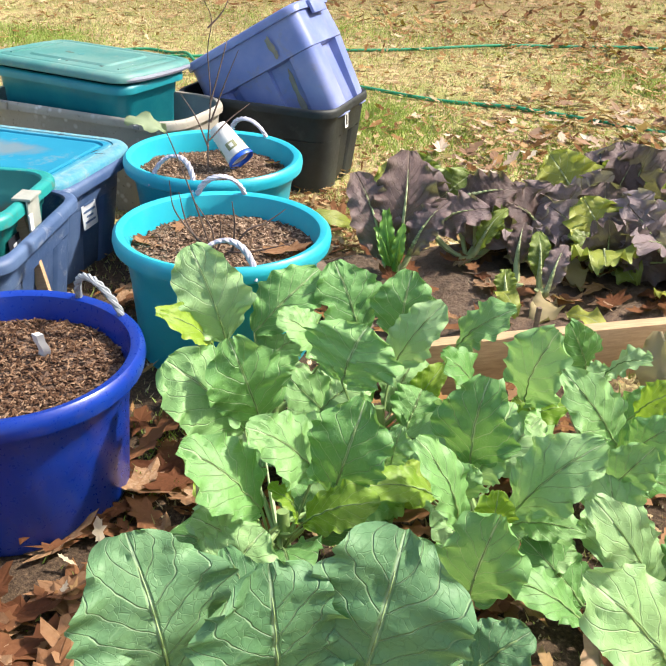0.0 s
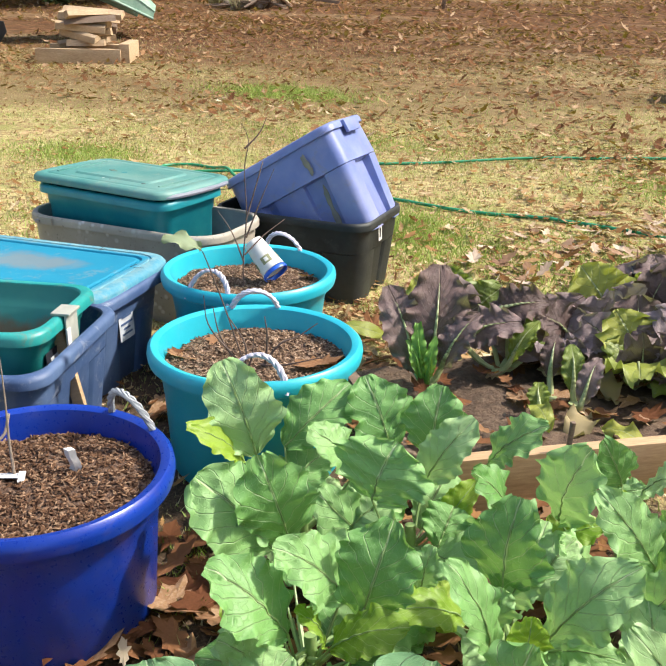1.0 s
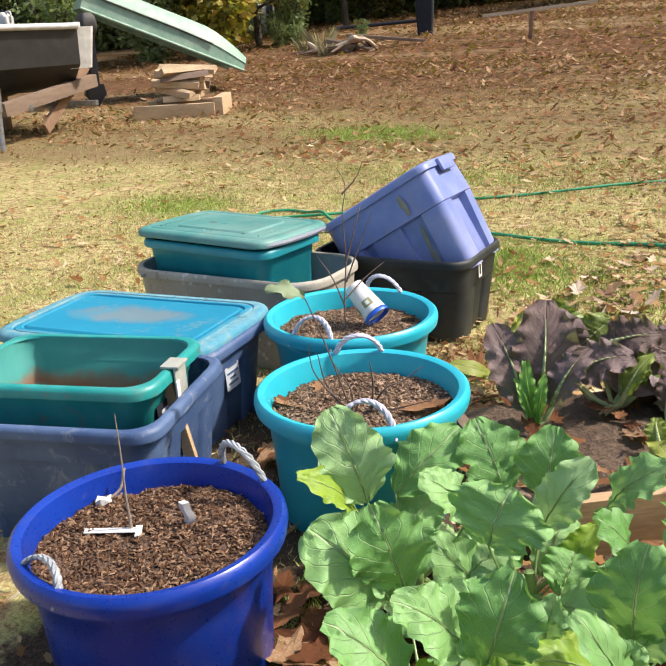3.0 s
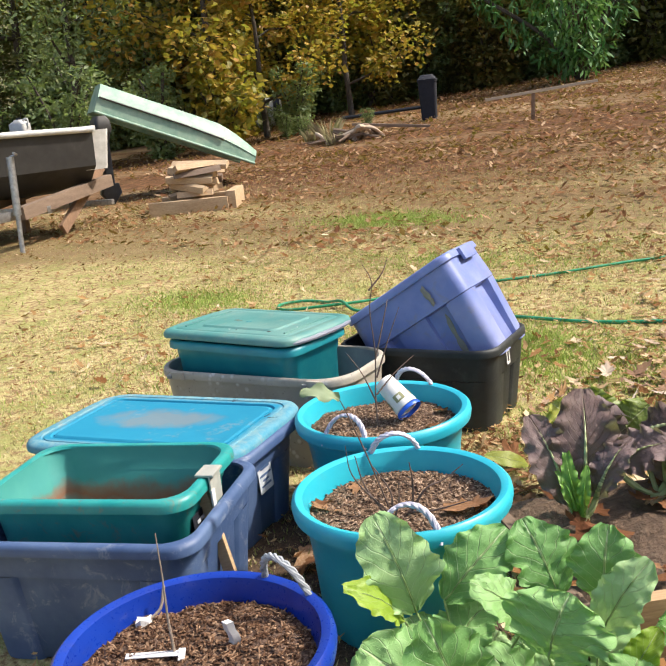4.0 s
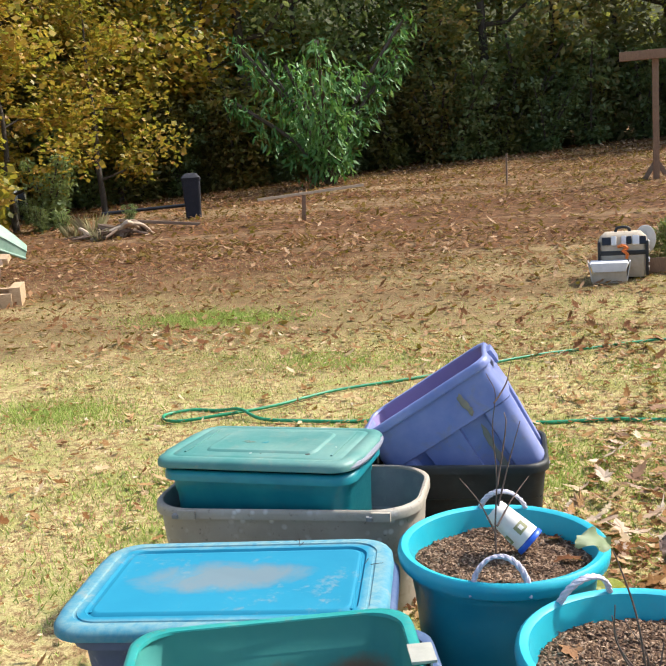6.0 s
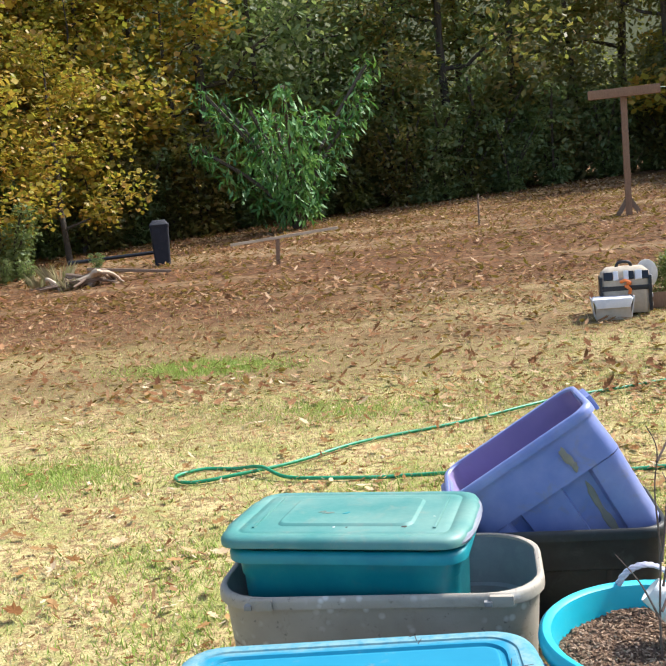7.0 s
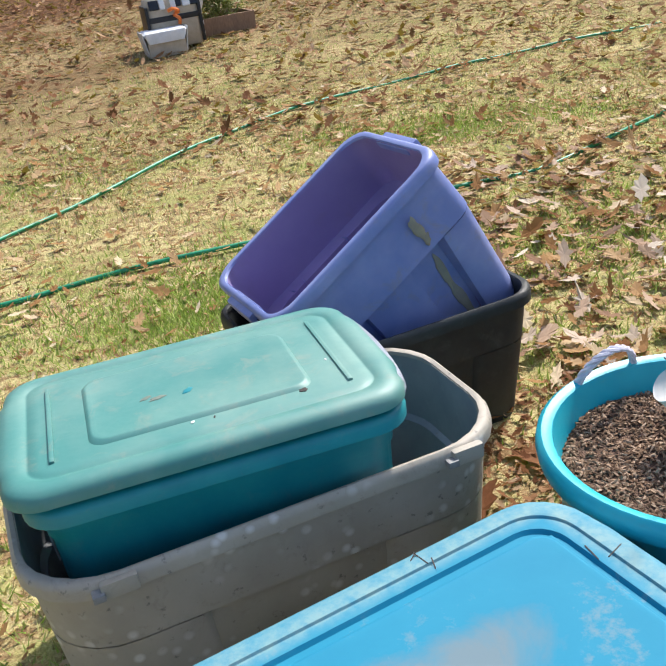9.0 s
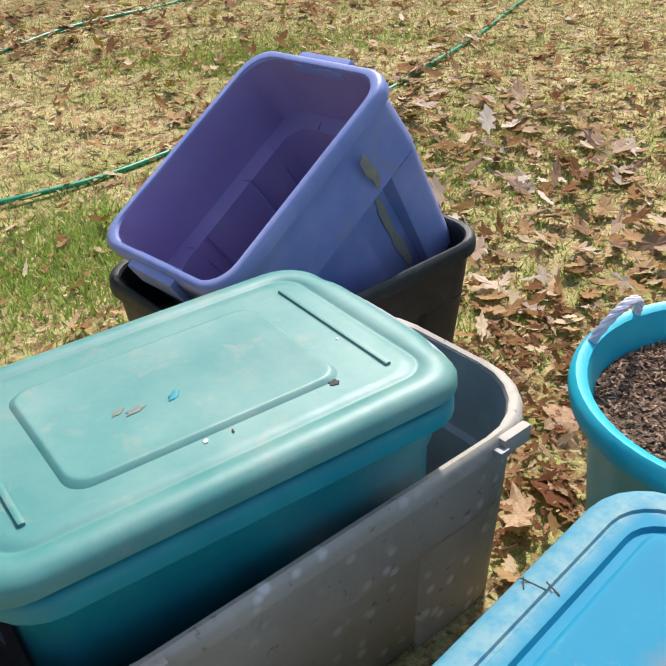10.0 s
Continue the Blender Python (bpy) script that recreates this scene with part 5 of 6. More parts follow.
collard((0.903, 1.436), [
    (0.872, 1.358, 0.214, 0.895, 1.396, 0.320, 0.167),
    (0.867, 1.576, 0.201, 0.868, 1.609, 0.345, 0.110),
    (0.895, 1.504, 0.181, 0.966, 1.553, 0.326, 0.082),
    (0.978, 1.619, 0.204, 1.081, 1.626, 0.320, 0.092),
    (0.828, 1.358, 0.138, 0.883, 1.424, 0.197, 0.105),
    (0.967, 1.442, 0.104, 0.956, 1.524, 0.163, 0.090),
    (0.836, 1.301, 0.089, 0.778, 1.328, 0.127, 0.085),
], 4, "collard plant with upright pale-veined leaves")
collard((1.151, 1.333), [
    (1.078, 1.472, 0.201, 1.053, 1.388, 0.322, 0.084),
    (1.170, 1.275, 0.198, 1.174, 1.291, 0.360, 0.113),
    (1.207, 1.155, 0.176, 1.149, 1.119, 0.336, 0.073),
    (1.177, 1.270, 0.178, 1.220, 1.293, 0.275, 0.066),
    (1.265, 1.232, 0.179, 1.365, 1.285, 0.324, 0.100),
    (1.277, 1.057, 0.155, 1.303, 1.056, 0.308, 0.111),
    (1.192, 1.195, 0.196, 1.196, 1.200, 0.262, 0.052),
    (1.242, 1.184, 0.177, 1.256, 1.175, 0.253, 0.057),
    (1.270, 1.262, 0.142, 1.372, 1.253, 0.181, 0.052),
    (1.293, 1.227, 0.084, 1.363, 1.261, 0.133, 0.052),
    (1.093, 1.302, 0.083, 1.026, 1.320, 0.121, 0.076),
], 5, "collard plant with lime green inner leaves")
collard((1.254, 1.608), [
    (1.166, 1.513, 0.204, 1.207, 1.497, 0.366, 0.119),
    (1.216, 1.689, 0.209, 1.193, 1.625, 0.321, 0.070),
    (1.339, 1.496, 0.187, 1.249, 1.442, 0.327, 0.093),
    (1.149, 1.513, 0.147, 1.238, 1.544, 0.206, 0.057),
    (1.246, 1.747, 0.173, 1.326, 1.718, 0.250, 0.068),
    (1.362, 1.499, 0.168, 1.429, 1.499, 0.264, 0.073),
    (1.342, 1.607, 0.190, 1.418, 1.579, 0.285, 0.064),
    (1.161, 1.762, 0.115, 1.249, 1.759, 0.174, 0.071),
], 6, "collard plant by the raised bed's board")
collard((1.465, 1.229), [
    (1.483, 1.206, 0.162, 1.401, 1.147, 0.321, 0.076),
    (1.554, 1.050, 0.178, 1.446, 0.972, 0.345, 0.119),
    (1.361, 1.373, 0.165, 1.420, 1.381, 0.280, 0.081),
    (1.419, 1.361, 0.089, 1.358, 1.316, 0.125, 0.052),
    (1.500, 1.330, 0.147, 1.575, 1.395, 0.245, 0.095),
    (1.558, 1.207, 0.144, 1.632, 1.166, 0.258, 0.104),
], 7, "collard plant with folded grey-green leaves")

# raised bed
PINE = grainy("pine_board", [(0.3, (0.36, 0.22, 0.11)), (0.6, (0.55, 0.37, 0.21)), (0.8, (0.66, 0.48, 0.30))], 20.0, 0.8, 0.25, 0.003, stretch=(1, 8, 8))
BEDSOIL = grainy("dark_bed_soil", [(0.25, (0.045, 0.028, 0.018)), (0.55, (0.15, 0.095, 0.06)), (0.8, (0.33, 0.23, 0.15))], 40.0, 0.95, 1.0, 0.02)
t = thing("raised_bed", pose(0.996, 1.853, 0.0, 0, 0, 47), "raised garden bed of pale pine boards with dark soil", "raised bed")
part("front_board", box(bmesh.new(), (1.85, 0.035, 0.138), pose(0.66, 0, 0.069), 0.004), PINE, t)
part("side_board", box(bmesh.new(), (0.035, 0.70, 0.05), pose(-0.25, 0.37, 0.02, 0, 0, 4), 0.004), WOOD_OLD, t)
part("back_board", box(bmesh.new(), (1.1, 0.035, 0.06), pose(0.97, 0.735, 0.03), 0.004), WOOD_OLD, t)
bm = bmesh.new()
g = [[bm.verts.new((-0.30 + 1.88 * i / 30, 0.02 + 0.70 * j / 20, 0.118 - 0.095 * max(0.0, 1 - i / 5, 1 - (20 - j) / 5) + 0.018 * noise.noise(Vector((i * 0.4, j * 0.4, 2))) + 0.01 * noise.noise(Vector((i * 1.7, j * 1.7, 5))))) for i in range(31)] for j in range(21)]
for a, b in zip(g, g[1:]):
    for k in range(30):
        bm.faces.new((a[k], a[k + 1], b[k + 1], b[k]))
part("bed_soil", bm, BEDSOIL, t, "dark crumbly soil")


def mustard(at, rows, seed, label, z=0.12):
    t = thing("mustard_plant", pose(at[0], at[1], z), label, "mustard plant", "mustard plants in the bed")
    part("crown", tube([(0, 0, -0.02), (0, 0, 0.015)], 0.016, 8), MUSTARD_RIB, t)
    for k, r in enumerate(rows):
        green = r[7] if len(r) > 7 else 0
        leaf_on(t, (0.006 * math.cos(k), 0.006 * math.sin(k), 0.005), r[:7], seed * 60 + k, MUSTARD_STALK if green == 2 else MUSTARD_GREEN if green else MUSTARD, MUSTARD_STALK if green == 2 else MUSTARD_RIB, rib=0.0085, thick=0.005, wave=0.08, lobe=0.05, fold=0.10, belly=0.45, curl=0.35, quilt=0.028, ruffle=0.12, vs=11.0, rag=0.05)
    return t


def random_mustard(at, seed, n=9, size=0.22, label="purple mustard plant with drooping crinkled leaves", z=0.10, green=0.25):
    rg = random.Random(seed)
    rows = []
    for k in range(n):
        a = k * 2.4 + rg.uniform(-0.4, 0.4)
        up = rg.uniform(0.3, 1.35)
        L = size * rg.uniform(0.7, 1.2)
        pb = 0.30 * L
        b = (at[0] + math.cos(a) * pb * math.cos(up), at[1] + math.sin(a) * pb * math.cos(up), z + 0.02 + pb * math.sin(up))
        e = (at[0] + math.cos(a) * L * math.cos(up) * 1.15, at[1] + math.sin(a) * L * math.cos(up) * 1.15, z + 0.02 + L * math.sin(up))
        rows.append((*b, *e, L * rg.uniform(0.55, 0.8), 1 if rg.random() < green else 0))
    return mustard(at, rows, seed, label, z)


mustard((0.621, 2.007), [
    (0.612, 2.034, 0.172, 0.562, 2.146, 0.412, 0.157),
    (0.585, 2.011, 0.152, 0.474, 2.049, 0.360, 0.119),
    (0.642, 2.039, 0.172, 0.697, 2.102, 0.317, 0.085),
    (0.616, 2.005, 0.143, 0.574, 2.022, 0.294, 0.038, 2),
    (0.624, 2.002, 0.143, 0.627, 2.018, 0.257, 0.032, 2),
    (0.607, 1.998, 0.142, 0.575, 1.989, 0.246, 0.032, 2),
], 1, "tall purple-leaved mustard with a green centre stalk")
mustard((0.718, 2.211), [
    (0.632, 2.171, 0.195, 0.761, 2.210, 0.283, 0.124),
    (0.662, 2.260, 0.264, 0.797, 2.310, 0.315, 0.115),
    (0.772, 2.236, 0.160, 0.763, 2.260, 0.294, 0.067, 1),
    (0.737, 2.230, 0.160, 0.696, 2.273, 0.312, 0.095),
    (0.756, 2.201, 0.159, 0.801, 2.246, 0.275, 0.048, 1),
], 2, "purple mustard with arching crinkled leaves")
mustard((0.903, 2.126), [
    (0.882, 2.160, 0.169, 0.868, 2.218, 0.266, 0.057),
    (0.919, 2.023, 0.138, 0.889, 2.066, 0.196, 0.052, 1),
], 3, "small mustard seedling with purple and yellow leaves")
mustard((0.965, 2.127), [
    (0.993, 2.090, 0.150, 0.996, 2.160, 0.257, 0.057),
    (0.950, 2.146, 0.151, 0.915, 2.200, 0.257, 0.059, 1),
], 4, "small mustard seedling with drooping leaves")
for k, (x, y, s, n, gr) in enumerate(((0.509, 2.363, 0.20, 8, 0.3), (0.755, 2.402, 0.20, 10, 0.2), (0.869, 2.440, 0.22, 9, 0.15), (1.041, 2.365, 0.23, 10, 0.35), (1.202, 2.441, 0.24, 9, 0.3), (0.925, 2.630, 0.24, 10, 0.25), (1.020, 2.707, 0.25, 10, 0.2), (1.191, 2.726, 0.25, 9, 0.2), (1.344, 2.556, 0.22, 9, 0.4))):
    random_mustard((x, y), 20 + k, n + 7, s * 0.9, green=gr)
# wilted and yellowing leaves sagging over the bed
rg = random.Random(31)
for k in range(16):
    u, v = rg.uniform(0.05, 1.2), rg.uniform(0.04, 0.5)
    p = pose(0.996, 1.853, 0, 0, 0, 47) @ Vector((u, v, 0.13))
    a = rg.uniform(0, 6.28)
    e = p + Vector((math.cos(a) * 0.11, math.sin(a) * 0.11, rg.uniform(-0.005, 0.05)))
    bm, _, _ = blade(p, e, rg.uniform(0.045, 0.08), 500 + k, Vector((0.2, -0.5, 1)), wave=0.3, curl=0.4, nu=10, nv=6)
    ob = part("wilted_leaf", bm, WILTED if k % 3 else MUSTARD_GREEN)
    tagged(ob, "limp tan leaf fallen on the bed's soil" if k % 3 else "limp yellow-green leaf fallen on the bed's soil", "wilted leaf", "wilted leaves in the bed")
for k, (x, y, s) in enumerate(((1.172, 2.821, 0.22), (1.304, 2.860, 0.24), (1.087, 2.726, 0.2))):
    random_mustard((x, y), 40 + k, 9, s, "bright green leafy plant behind the mustards", 0.10, 1.0)
t = thing("nursery_pot", pose(0.927, 2.770, 0.10, 6, -5, 20) @ Matrix.Scale(0.8, 4), "tall grey plastic nursery pot among the plants", "plant pot")
part("pot", loft([rring(0.03, 0.03, 0.01, 0), rring(0.043, 0.043, 0.012, 0.25), rring(0.046, 0.046, 0.012, 0.255), rring(0.046, 0.046, 0.012, 0.27), rring(0.04, 0.04, 0.012, 0.27), rring(0.028, 0.028, 0.01, 0.02)]), CHAR, t)
t = thing("wilted_leaf_clump", pose(1.281, 1.988, 0.02), "wilted yellow-tan leaf hanging over the bed board", "wilted leaf")
for k in range(3):
    bm, _, _ = blade((0.02 * k, 0.01 * k, 0.16), (0.03 + 0.03 * k, -0.06 + 0.02 * k, 0.02), 0.075, 300 + k, Vector((0, -1, 0.2)), wave=0.25, curl=0.1, nu=8, nv=6)
    part("leaf", bm, WILTED, t)

# stakes and tags
STAKE = grainy("pale_stake", [(0.3, (0.40, 0.32, 0.22)), (0.7, (0.62, 0.53, 0.40))], 25.0, 0.8, 0.2, 0.003, stretch=(8, 8, 1))
ob = part("wooden_stake", box(bmesh.new(), (0.022, 0.012, 0.26), pose(0, 0, 0.06), 0.002), STAKE)
ob.matrix_world = pose(0.781, 1.065, 0, 0, 0, 40)
tagged(ob, "flat pale wooden garden stake among the collards", "stake", "garden stakes")
ob = part("wooden_stake", box(bmesh.new(), (0.010, 0.010, 0.26), pose(0, 0, 0.08), 0.002), WOOD_OLD)
ob.matrix_world = pose(1.039, 1.874, 0, 0, 3, 40)
tagged(ob, "thin weathered stick before the bed board", "stake", "garden stakes")
ob = part("wooden_stake", box(bmesh.new(), (0.028, 0.014, 0.36), pose(0, 0, 0.16), 0.002), PINE)
ob.matrix_world = pose(0.088, 1.385, 0, -4, -14, 25)
tagged(ob, "pale wooden stake leaning on the slate tote", "stake", "garden stakes")

# ---- small things ----
PAPER = grainy("white_paper", [(0.3, (0.62, 0.61, 0.58)), (0.7, (0.82, 0.81, 0.78))], 20.0, 0.7, 0.05, 0.002)
TAPE = grainy("beige_tape", [(0.3, (0.30, 0.31, 0.27)), (0.7, (0.47, 0.47, 0.41))], 25.0, 0.55, 0.15, 0.002)
DARKMARK = grainy("grime", [(0.3, (0.02, 0.018, 0.016)), (0.7, (0.06, 0.05, 0.045))], 30.0, 0.8, 0.2, 0.002)
TWIG = grainy("dark_twig", [(0.3, (0.07, 0.045, 0.035)), (0.7, (0.22, 0.15, 0.12))], 40.0, 0.8, 0.3, 0.002)
TWIG_PALE = grainy("pale_twig", [(0.3, (0.24, 0.18, 0.13)), (0.7, (0.48, 0.40, 0.32))], 40.0, 0.8, 0.3, 0.002)
STEEL_DARK = grainy("tarnished_clip", [(0.3, (0.12, 0.12, 0.12)), (0.7, (0.35, 0.35, 0.34))], 40.0, 0.5, 0.1, 0.002)

LABEL = grainy("grey_white_label", [(0.3, (0.42, 0.45, 0.48)), (0.7, (0.64, 0.66, 0.68))], 30.0, 0.6, 0.1, 0.001)
# grips, clips, labels and grooves on the totes
for x in (-0.257, 0.288):
    part("latch", box(bmesh.new(), (0.052, 0.014, 0.026), pose(x, -0.201, 0.304), 0.004), GREY, grey_tote, "worn grey latch")
    part("latch_pin", box(bmesh.new(), (0.018, 0.020, 0.012), pose(x - 0.03, -0.204, 0.301), 0.003), STEEL_DARK, grey_tote, "dark latch pin")


def sticker(parent, m, w, h, mat, label, ring=False):
    bm = bmesh.new()
    if ring:
        o, i = rring(w / 2, h / 2, 0.002, 0.0012, 1), rring(w / 2 - 0.008, h / 2 - 0.010, 0.002, 0.0012, 1)
        loft([o, i], False, False, bm)
    else:
        loft([rring(w / 2, h / 2, 0.003, 0.0, 2), rring(w / 2, h / 2, 0.003, 0.0012, 2)], False, True, bm)
    ob = part("sticker", bm, mat, parent, label, smooth=False)
    ob.matrix_basis = m
    return ob


sticker(dark_tote, pose(0.2895, -0.03, 0.243, 87.3, 0, 90), 0.032, 0.055, PAPER, "white square-outline sticker", True)
sticker(teal_tote, pose(0.2495, 0.05, 0.165, 88, 0, 90), 0.062, 0.032, PAPER, "blank white sticker")
sticker(lidded_tote, pose(0.3200, -0.03, 0.185, 87, 0, 90), 0.075, 0.085, LABEL, "torn grey-white paper label")
for z, w in ((0.21, 0.05), (0.19, 0.06), (0.175, 0.035), (0.16, 0.055)):
    sticker(lidded_tote, pose(0.3215, -0.03, z, 87, 0, 90), w, 0.006, SLATE, "faded line of print")
sticker(teal_open, pose(0.2395, -0.055, 0.115, 87, 0, 90), 0.085, 0.06, NAVY, "dark blue maker's sticker")
for z, w in ((0.125, 0.05), (0.105, 0.035)):
    sticker(teal_open, pose(0.2412, -0.055, z, 87, 0, 90), w, 0.008, LABEL, "white line of print")
bm = bmesh.new()
box(bm, (0.044, 0.062, 0.006), pose(0.2585, -0.02, 0.2235), 0.002)
box(bm, (0.004, 0.062, 0.075), pose(0.2705, -0.02, 0.188), 0.001)
part("tape_patch", bm, TAPE, teal_open, "beige tape wrapped over the rim")
bm = bmesh.new()
box(bm, (0.004, 0.018, 0.05), pose(0.2735, -0.045, 0.165), 0.001)
part("tape_strip", bm, PAPER, teal_open, "thin white tape strip")
for x, y, a, ln in ((0.123, 0.213, 97, 0.030), (0.117, 0.221, 35, 0.018), (0.131, 0.194, 70, 0.022), (0.325, 0.07, 15, 0.03), (0.30, 0.085, 80, 0.03)):
    part("crack", box(bmesh.new(), (ln, 0.0016, 0.001), pose(x, y, 0.0298, 0, 0, a)), DARKMARK, sky_lid, "dark hairline crack", smooth=False)


def blot(parent, m, w, h, mat, label, seed, name="speck"):
    """A thin dried splash with a ragged outline."""
    rgb = random.Random(seed)
    edge = [rgb.uniform(0.78, 1.1) + 0.12 * math.sin(1.7 * i + seed) for i in range(18)]
    rows = [[(w * k * e * math.cos(i * 0.349), h * k * e * math.sin(i * 0.349), z) for i, e in enumerate(edge)] for k, z in ((1.0, 0.0), (0.92, 0.0007), (0.45, 0.001))]
    ob = part(name, loft(rows, False, True), mat, parent, label)
    ob.matrix_basis = m
    return ob


RUSTY = grainy("brown_smear", [(0.3, (0.15, 0.15, 0.12)), (0.7, (0.20, 0.27, 0.23))], 40.0, 0.8, 0.1, 0.001)
for k, (x, y, w, h, mat, lab) in enumerate(((0.149, -0.112, 0.008, 0.006, DARKMARK, "small dark dried speck"), (-0.058, -0.021, 0.014, 0.006, RUSTY, "faint brown smear"), (-0.075, -0.012, 0.010, 0.004, RUSTY, "faint brown smear"), (-0.011, -0.022, 0.012, 0.006, TEAL, "fresh teal scrape"), (-0.02, -0.116, 0.004, 0.003, PAPER, "small white speck"), (0.012, -0.118, 0.004, 0.0015, DARKMARK, "small dark dried speck"), (0.159, 0.086, 0.0025, 0.0025, PAPER, "small white speck"), (0.208, -0.034, 0.003, 0.002, PAPER, "small white speck"))):
    inside = abs(x) < 0.155 and abs(y) < 0.09
    blot(teal_lid, pose(x, y, 0.0354 if inside else 0.0302, 0, 0, 15 * k), w, h, mat, lab, 700 + k)
# white drips running down the grey tote's inside
for x, y, a in ((-0.33, 0.02, 0),):
    part("drip_mark", box(bmesh.new(), (0.003, 0.018, 0.07), pose(x, y, 0.26, 0, 4 if x > 0 else -4, 0), 0.001), PAPER, grey_tote, "white dried drip")
# mustard-yellow grime on the lavender tote
OCHRE = grainy("ochre_stain", [(0.3, (0.20, 0.195, 0.19)), (0.7, (0.33, 0.30, 0.20))], 30.0, 0.7, 0.1, 0.001)
for k, (x, z, w, h, a) in enumerate(((0.100, 0.318, 0.012, 0.034, 5), (0.104, 0.285, 0.009, 0.016, -15), (0.098, 0.175, 0.010, 0.055, -8), (0.094, 0.095, 0.012, 0.060, -4))):
    yf = -0.1795 + 0.06 * (0.318 - z) if z > 0.26 else -0.1405
    blot(purple, pose(x, yf, z, 93.2 if z > 0.26 else 90, 0, 0) @ pose(0, 0, 0, 0, 0, a), w, h, OCHRE, "dried ochre stain", 720 + k, "stain")
for k, (x, z, ln) in enumerate(((0.125, 0.11, 0.045), (0.116, 0.06, 0.03))):
    blot(purple, pose(x, -0.1405, z, 90, 0, 0) @ pose(0, 0, 0, 0, 0, -8), 0.0016, ln, PURPLE_IN, "pale scratch", 740 + k, "scratch")

PRINT = grainy("olive_print", [(0.3, (0.20, 0.22, 0.10)), (0.7, (0.34, 0.33, 0.18))], 30.0, 0.7, 0.05, 0.001)
# paper cup in the far tub
t = thing("paper_cup", look((0.060, 2.100, 0.292), (0.610, 2.060, -0.158)) @ Matrix.Scale(0.9, 4), "white paper cup with a blue lip, stuck upside down in mulch", "paper cup")
part("wall", loft([cring(r, z, 32) for r, z in ((0.001, 0.126), (0.029, 0.126), (0.031, 0.128), (0.032, 0.124), (0.041, 0.012), (0.0405, 0.012), (0.031, 0.122))], False, False), PAPER, t)
part("lip", loft([cring(r, z, 32) for r, z in ((0.0405, 0.010), (0.0425, 0.008), (0.0435, 0.001), (0.0425, -0.004), (0.0405, -0.002))], False, False), BLUEP, t, "blue cup lip")
for a0 in (20, 110, 200, 290):
    part("print", loft([[(r * math.cos(a), r * math.sin(a), z) for a in (radians(a0 + 7 * k) for k in range(8))] for z, r in ((0.032, 0.0402), (0.058, 0.0383))], False, False, None, closed=False), PRINT, t, "faded olive print")
    part("print_mark", loft([[(r * math.cos(a), r * math.sin(a), z) for a in (radians(a0 + 16 + 6 * k) for k in range(4))] for z, r in ((0.038, 0.0402), (0.052, 0.0392))], False, False, None, closed=False), PAPER, t)


def twig(points, r, mat, parent):
    p = spline(points, 5)
    return part("twig", tube(p, 0, 6, None, [max(0.0009, r * (1 - 0.75 * k / len(p))) for k in range(len(p))]), mat, parent)


RT, FW = Vector((0.774, 0.633, 0)), Vector((-0.633, 0.774, 0))


def sapling(m, specs, mat, label, s, thick=0.004):
    """Bare stems: each spec is a list of (right, up) points in metres."""
    t = thing("bare_sapling", m, label, "sapling", "bare saplings in the tubs")
    rgs = random.Random(int(s))
    for spec in specs:
        dpt = rgs.uniform(-0.06, 0.06)
        pts = [RT * a + Vector((0, 0, b)) + FW * dpt * (k / max(1, len(spec) - 1)) for k, (a, b) in enumerate(spec)]
        twig(pts, thick, mat, t)
    return t


low = sapling(pose(0.372, 1.602, 0.25), [[(0, 0), (-0.045, 0.055), (-0.085, 0.12), (-0.092, 0.19)], [(-0.02, 0.01), (-0.06, 0.08), (-0.075, 0.15)], [(0.0, 0.0), (0.012, 0.04), (0.015, 0.09)], [(-0.005, 0.0), (-0.005, 0.06), (-0.045, 0.13)], [(0.035, 0.01), (0.075, 0.06), (0.115, 0.075), (0.16, 0.105)], [(0.03, 0.01), (0.08, 0.02), (0.17, 0.05)], [(0.04, 0.0), (0.045, 0.09), (0.04, 0.15)]], TWIG, "dark bare branching twigs rising from the mulch", 3, 0.003)
tall = sapling(pose(-0.01, 2.038, 0.248), [[(0, 0), (0.002, 0.10), (0.012, 0.22), (0.008, 0.34), (0.02, 0.42), (0.0, 0.47)], [(0.01, 0.40), (0.05, 0.44), (0.07, 0.48)], [(0.002, 0.08), (-0.03, 0.16), (-0.07, 0.22)], [(0.005, 0.1), (0.06, 0.15), (0.12, 0.19)], [(0.01, 0.15), (0.05, 0.25), (0.09, 0.34)], [(0.01, 0.2), (0.05, 0.33), (0.06, 0.36)]], TWIG, "tall thin bare sapling with fine forked twigs", 5, 0.0027)
PALE_LEAF = leafy("pale_green_leaf", [(0.1, (0.22, 0.30, 0.16)), (0.9, (0.38, 0.44, 0.28))], 0.3, 0.6)
twig([(-0.005, 0.0, 0.0), (-0.02, -0.05, 0.16), (-0.05, -0.075, 0.275), (-0.060, -0.078, 0.292)], 0.0024, TWIG, low)
bm, _, _ = blade((-0.058, -0.077, 0.292), (-0.102, -0.147, 0.325), 0.038, 401, Vector((0.4, -0.5, 0.75)), wave=0.2, nu=12, nv=8)
part("leaf", bm, PALE_LEAF, low, "limp pale green leaf")
sapling(pose(0.351, 0.985, 0.247), [[(0, 0), (0.0, 0.08), (0.004, 0.16), (0.006, 0.245)]], TWIG_PALE, "single pale thin stem in the blue tub", 7, 0.003)

# plant tags in the blue tub
t = thing("plant_tag", pose(0.330, 0.955, 0.260, 0, 4, 44), "flat white plastic plant tag lying on mulch", "plant tag", "white plant tags")
part("strip", box(bmesh.new(), (0.095, 0.016, 0.002), Matrix(), 0.0006), PAPER, t)
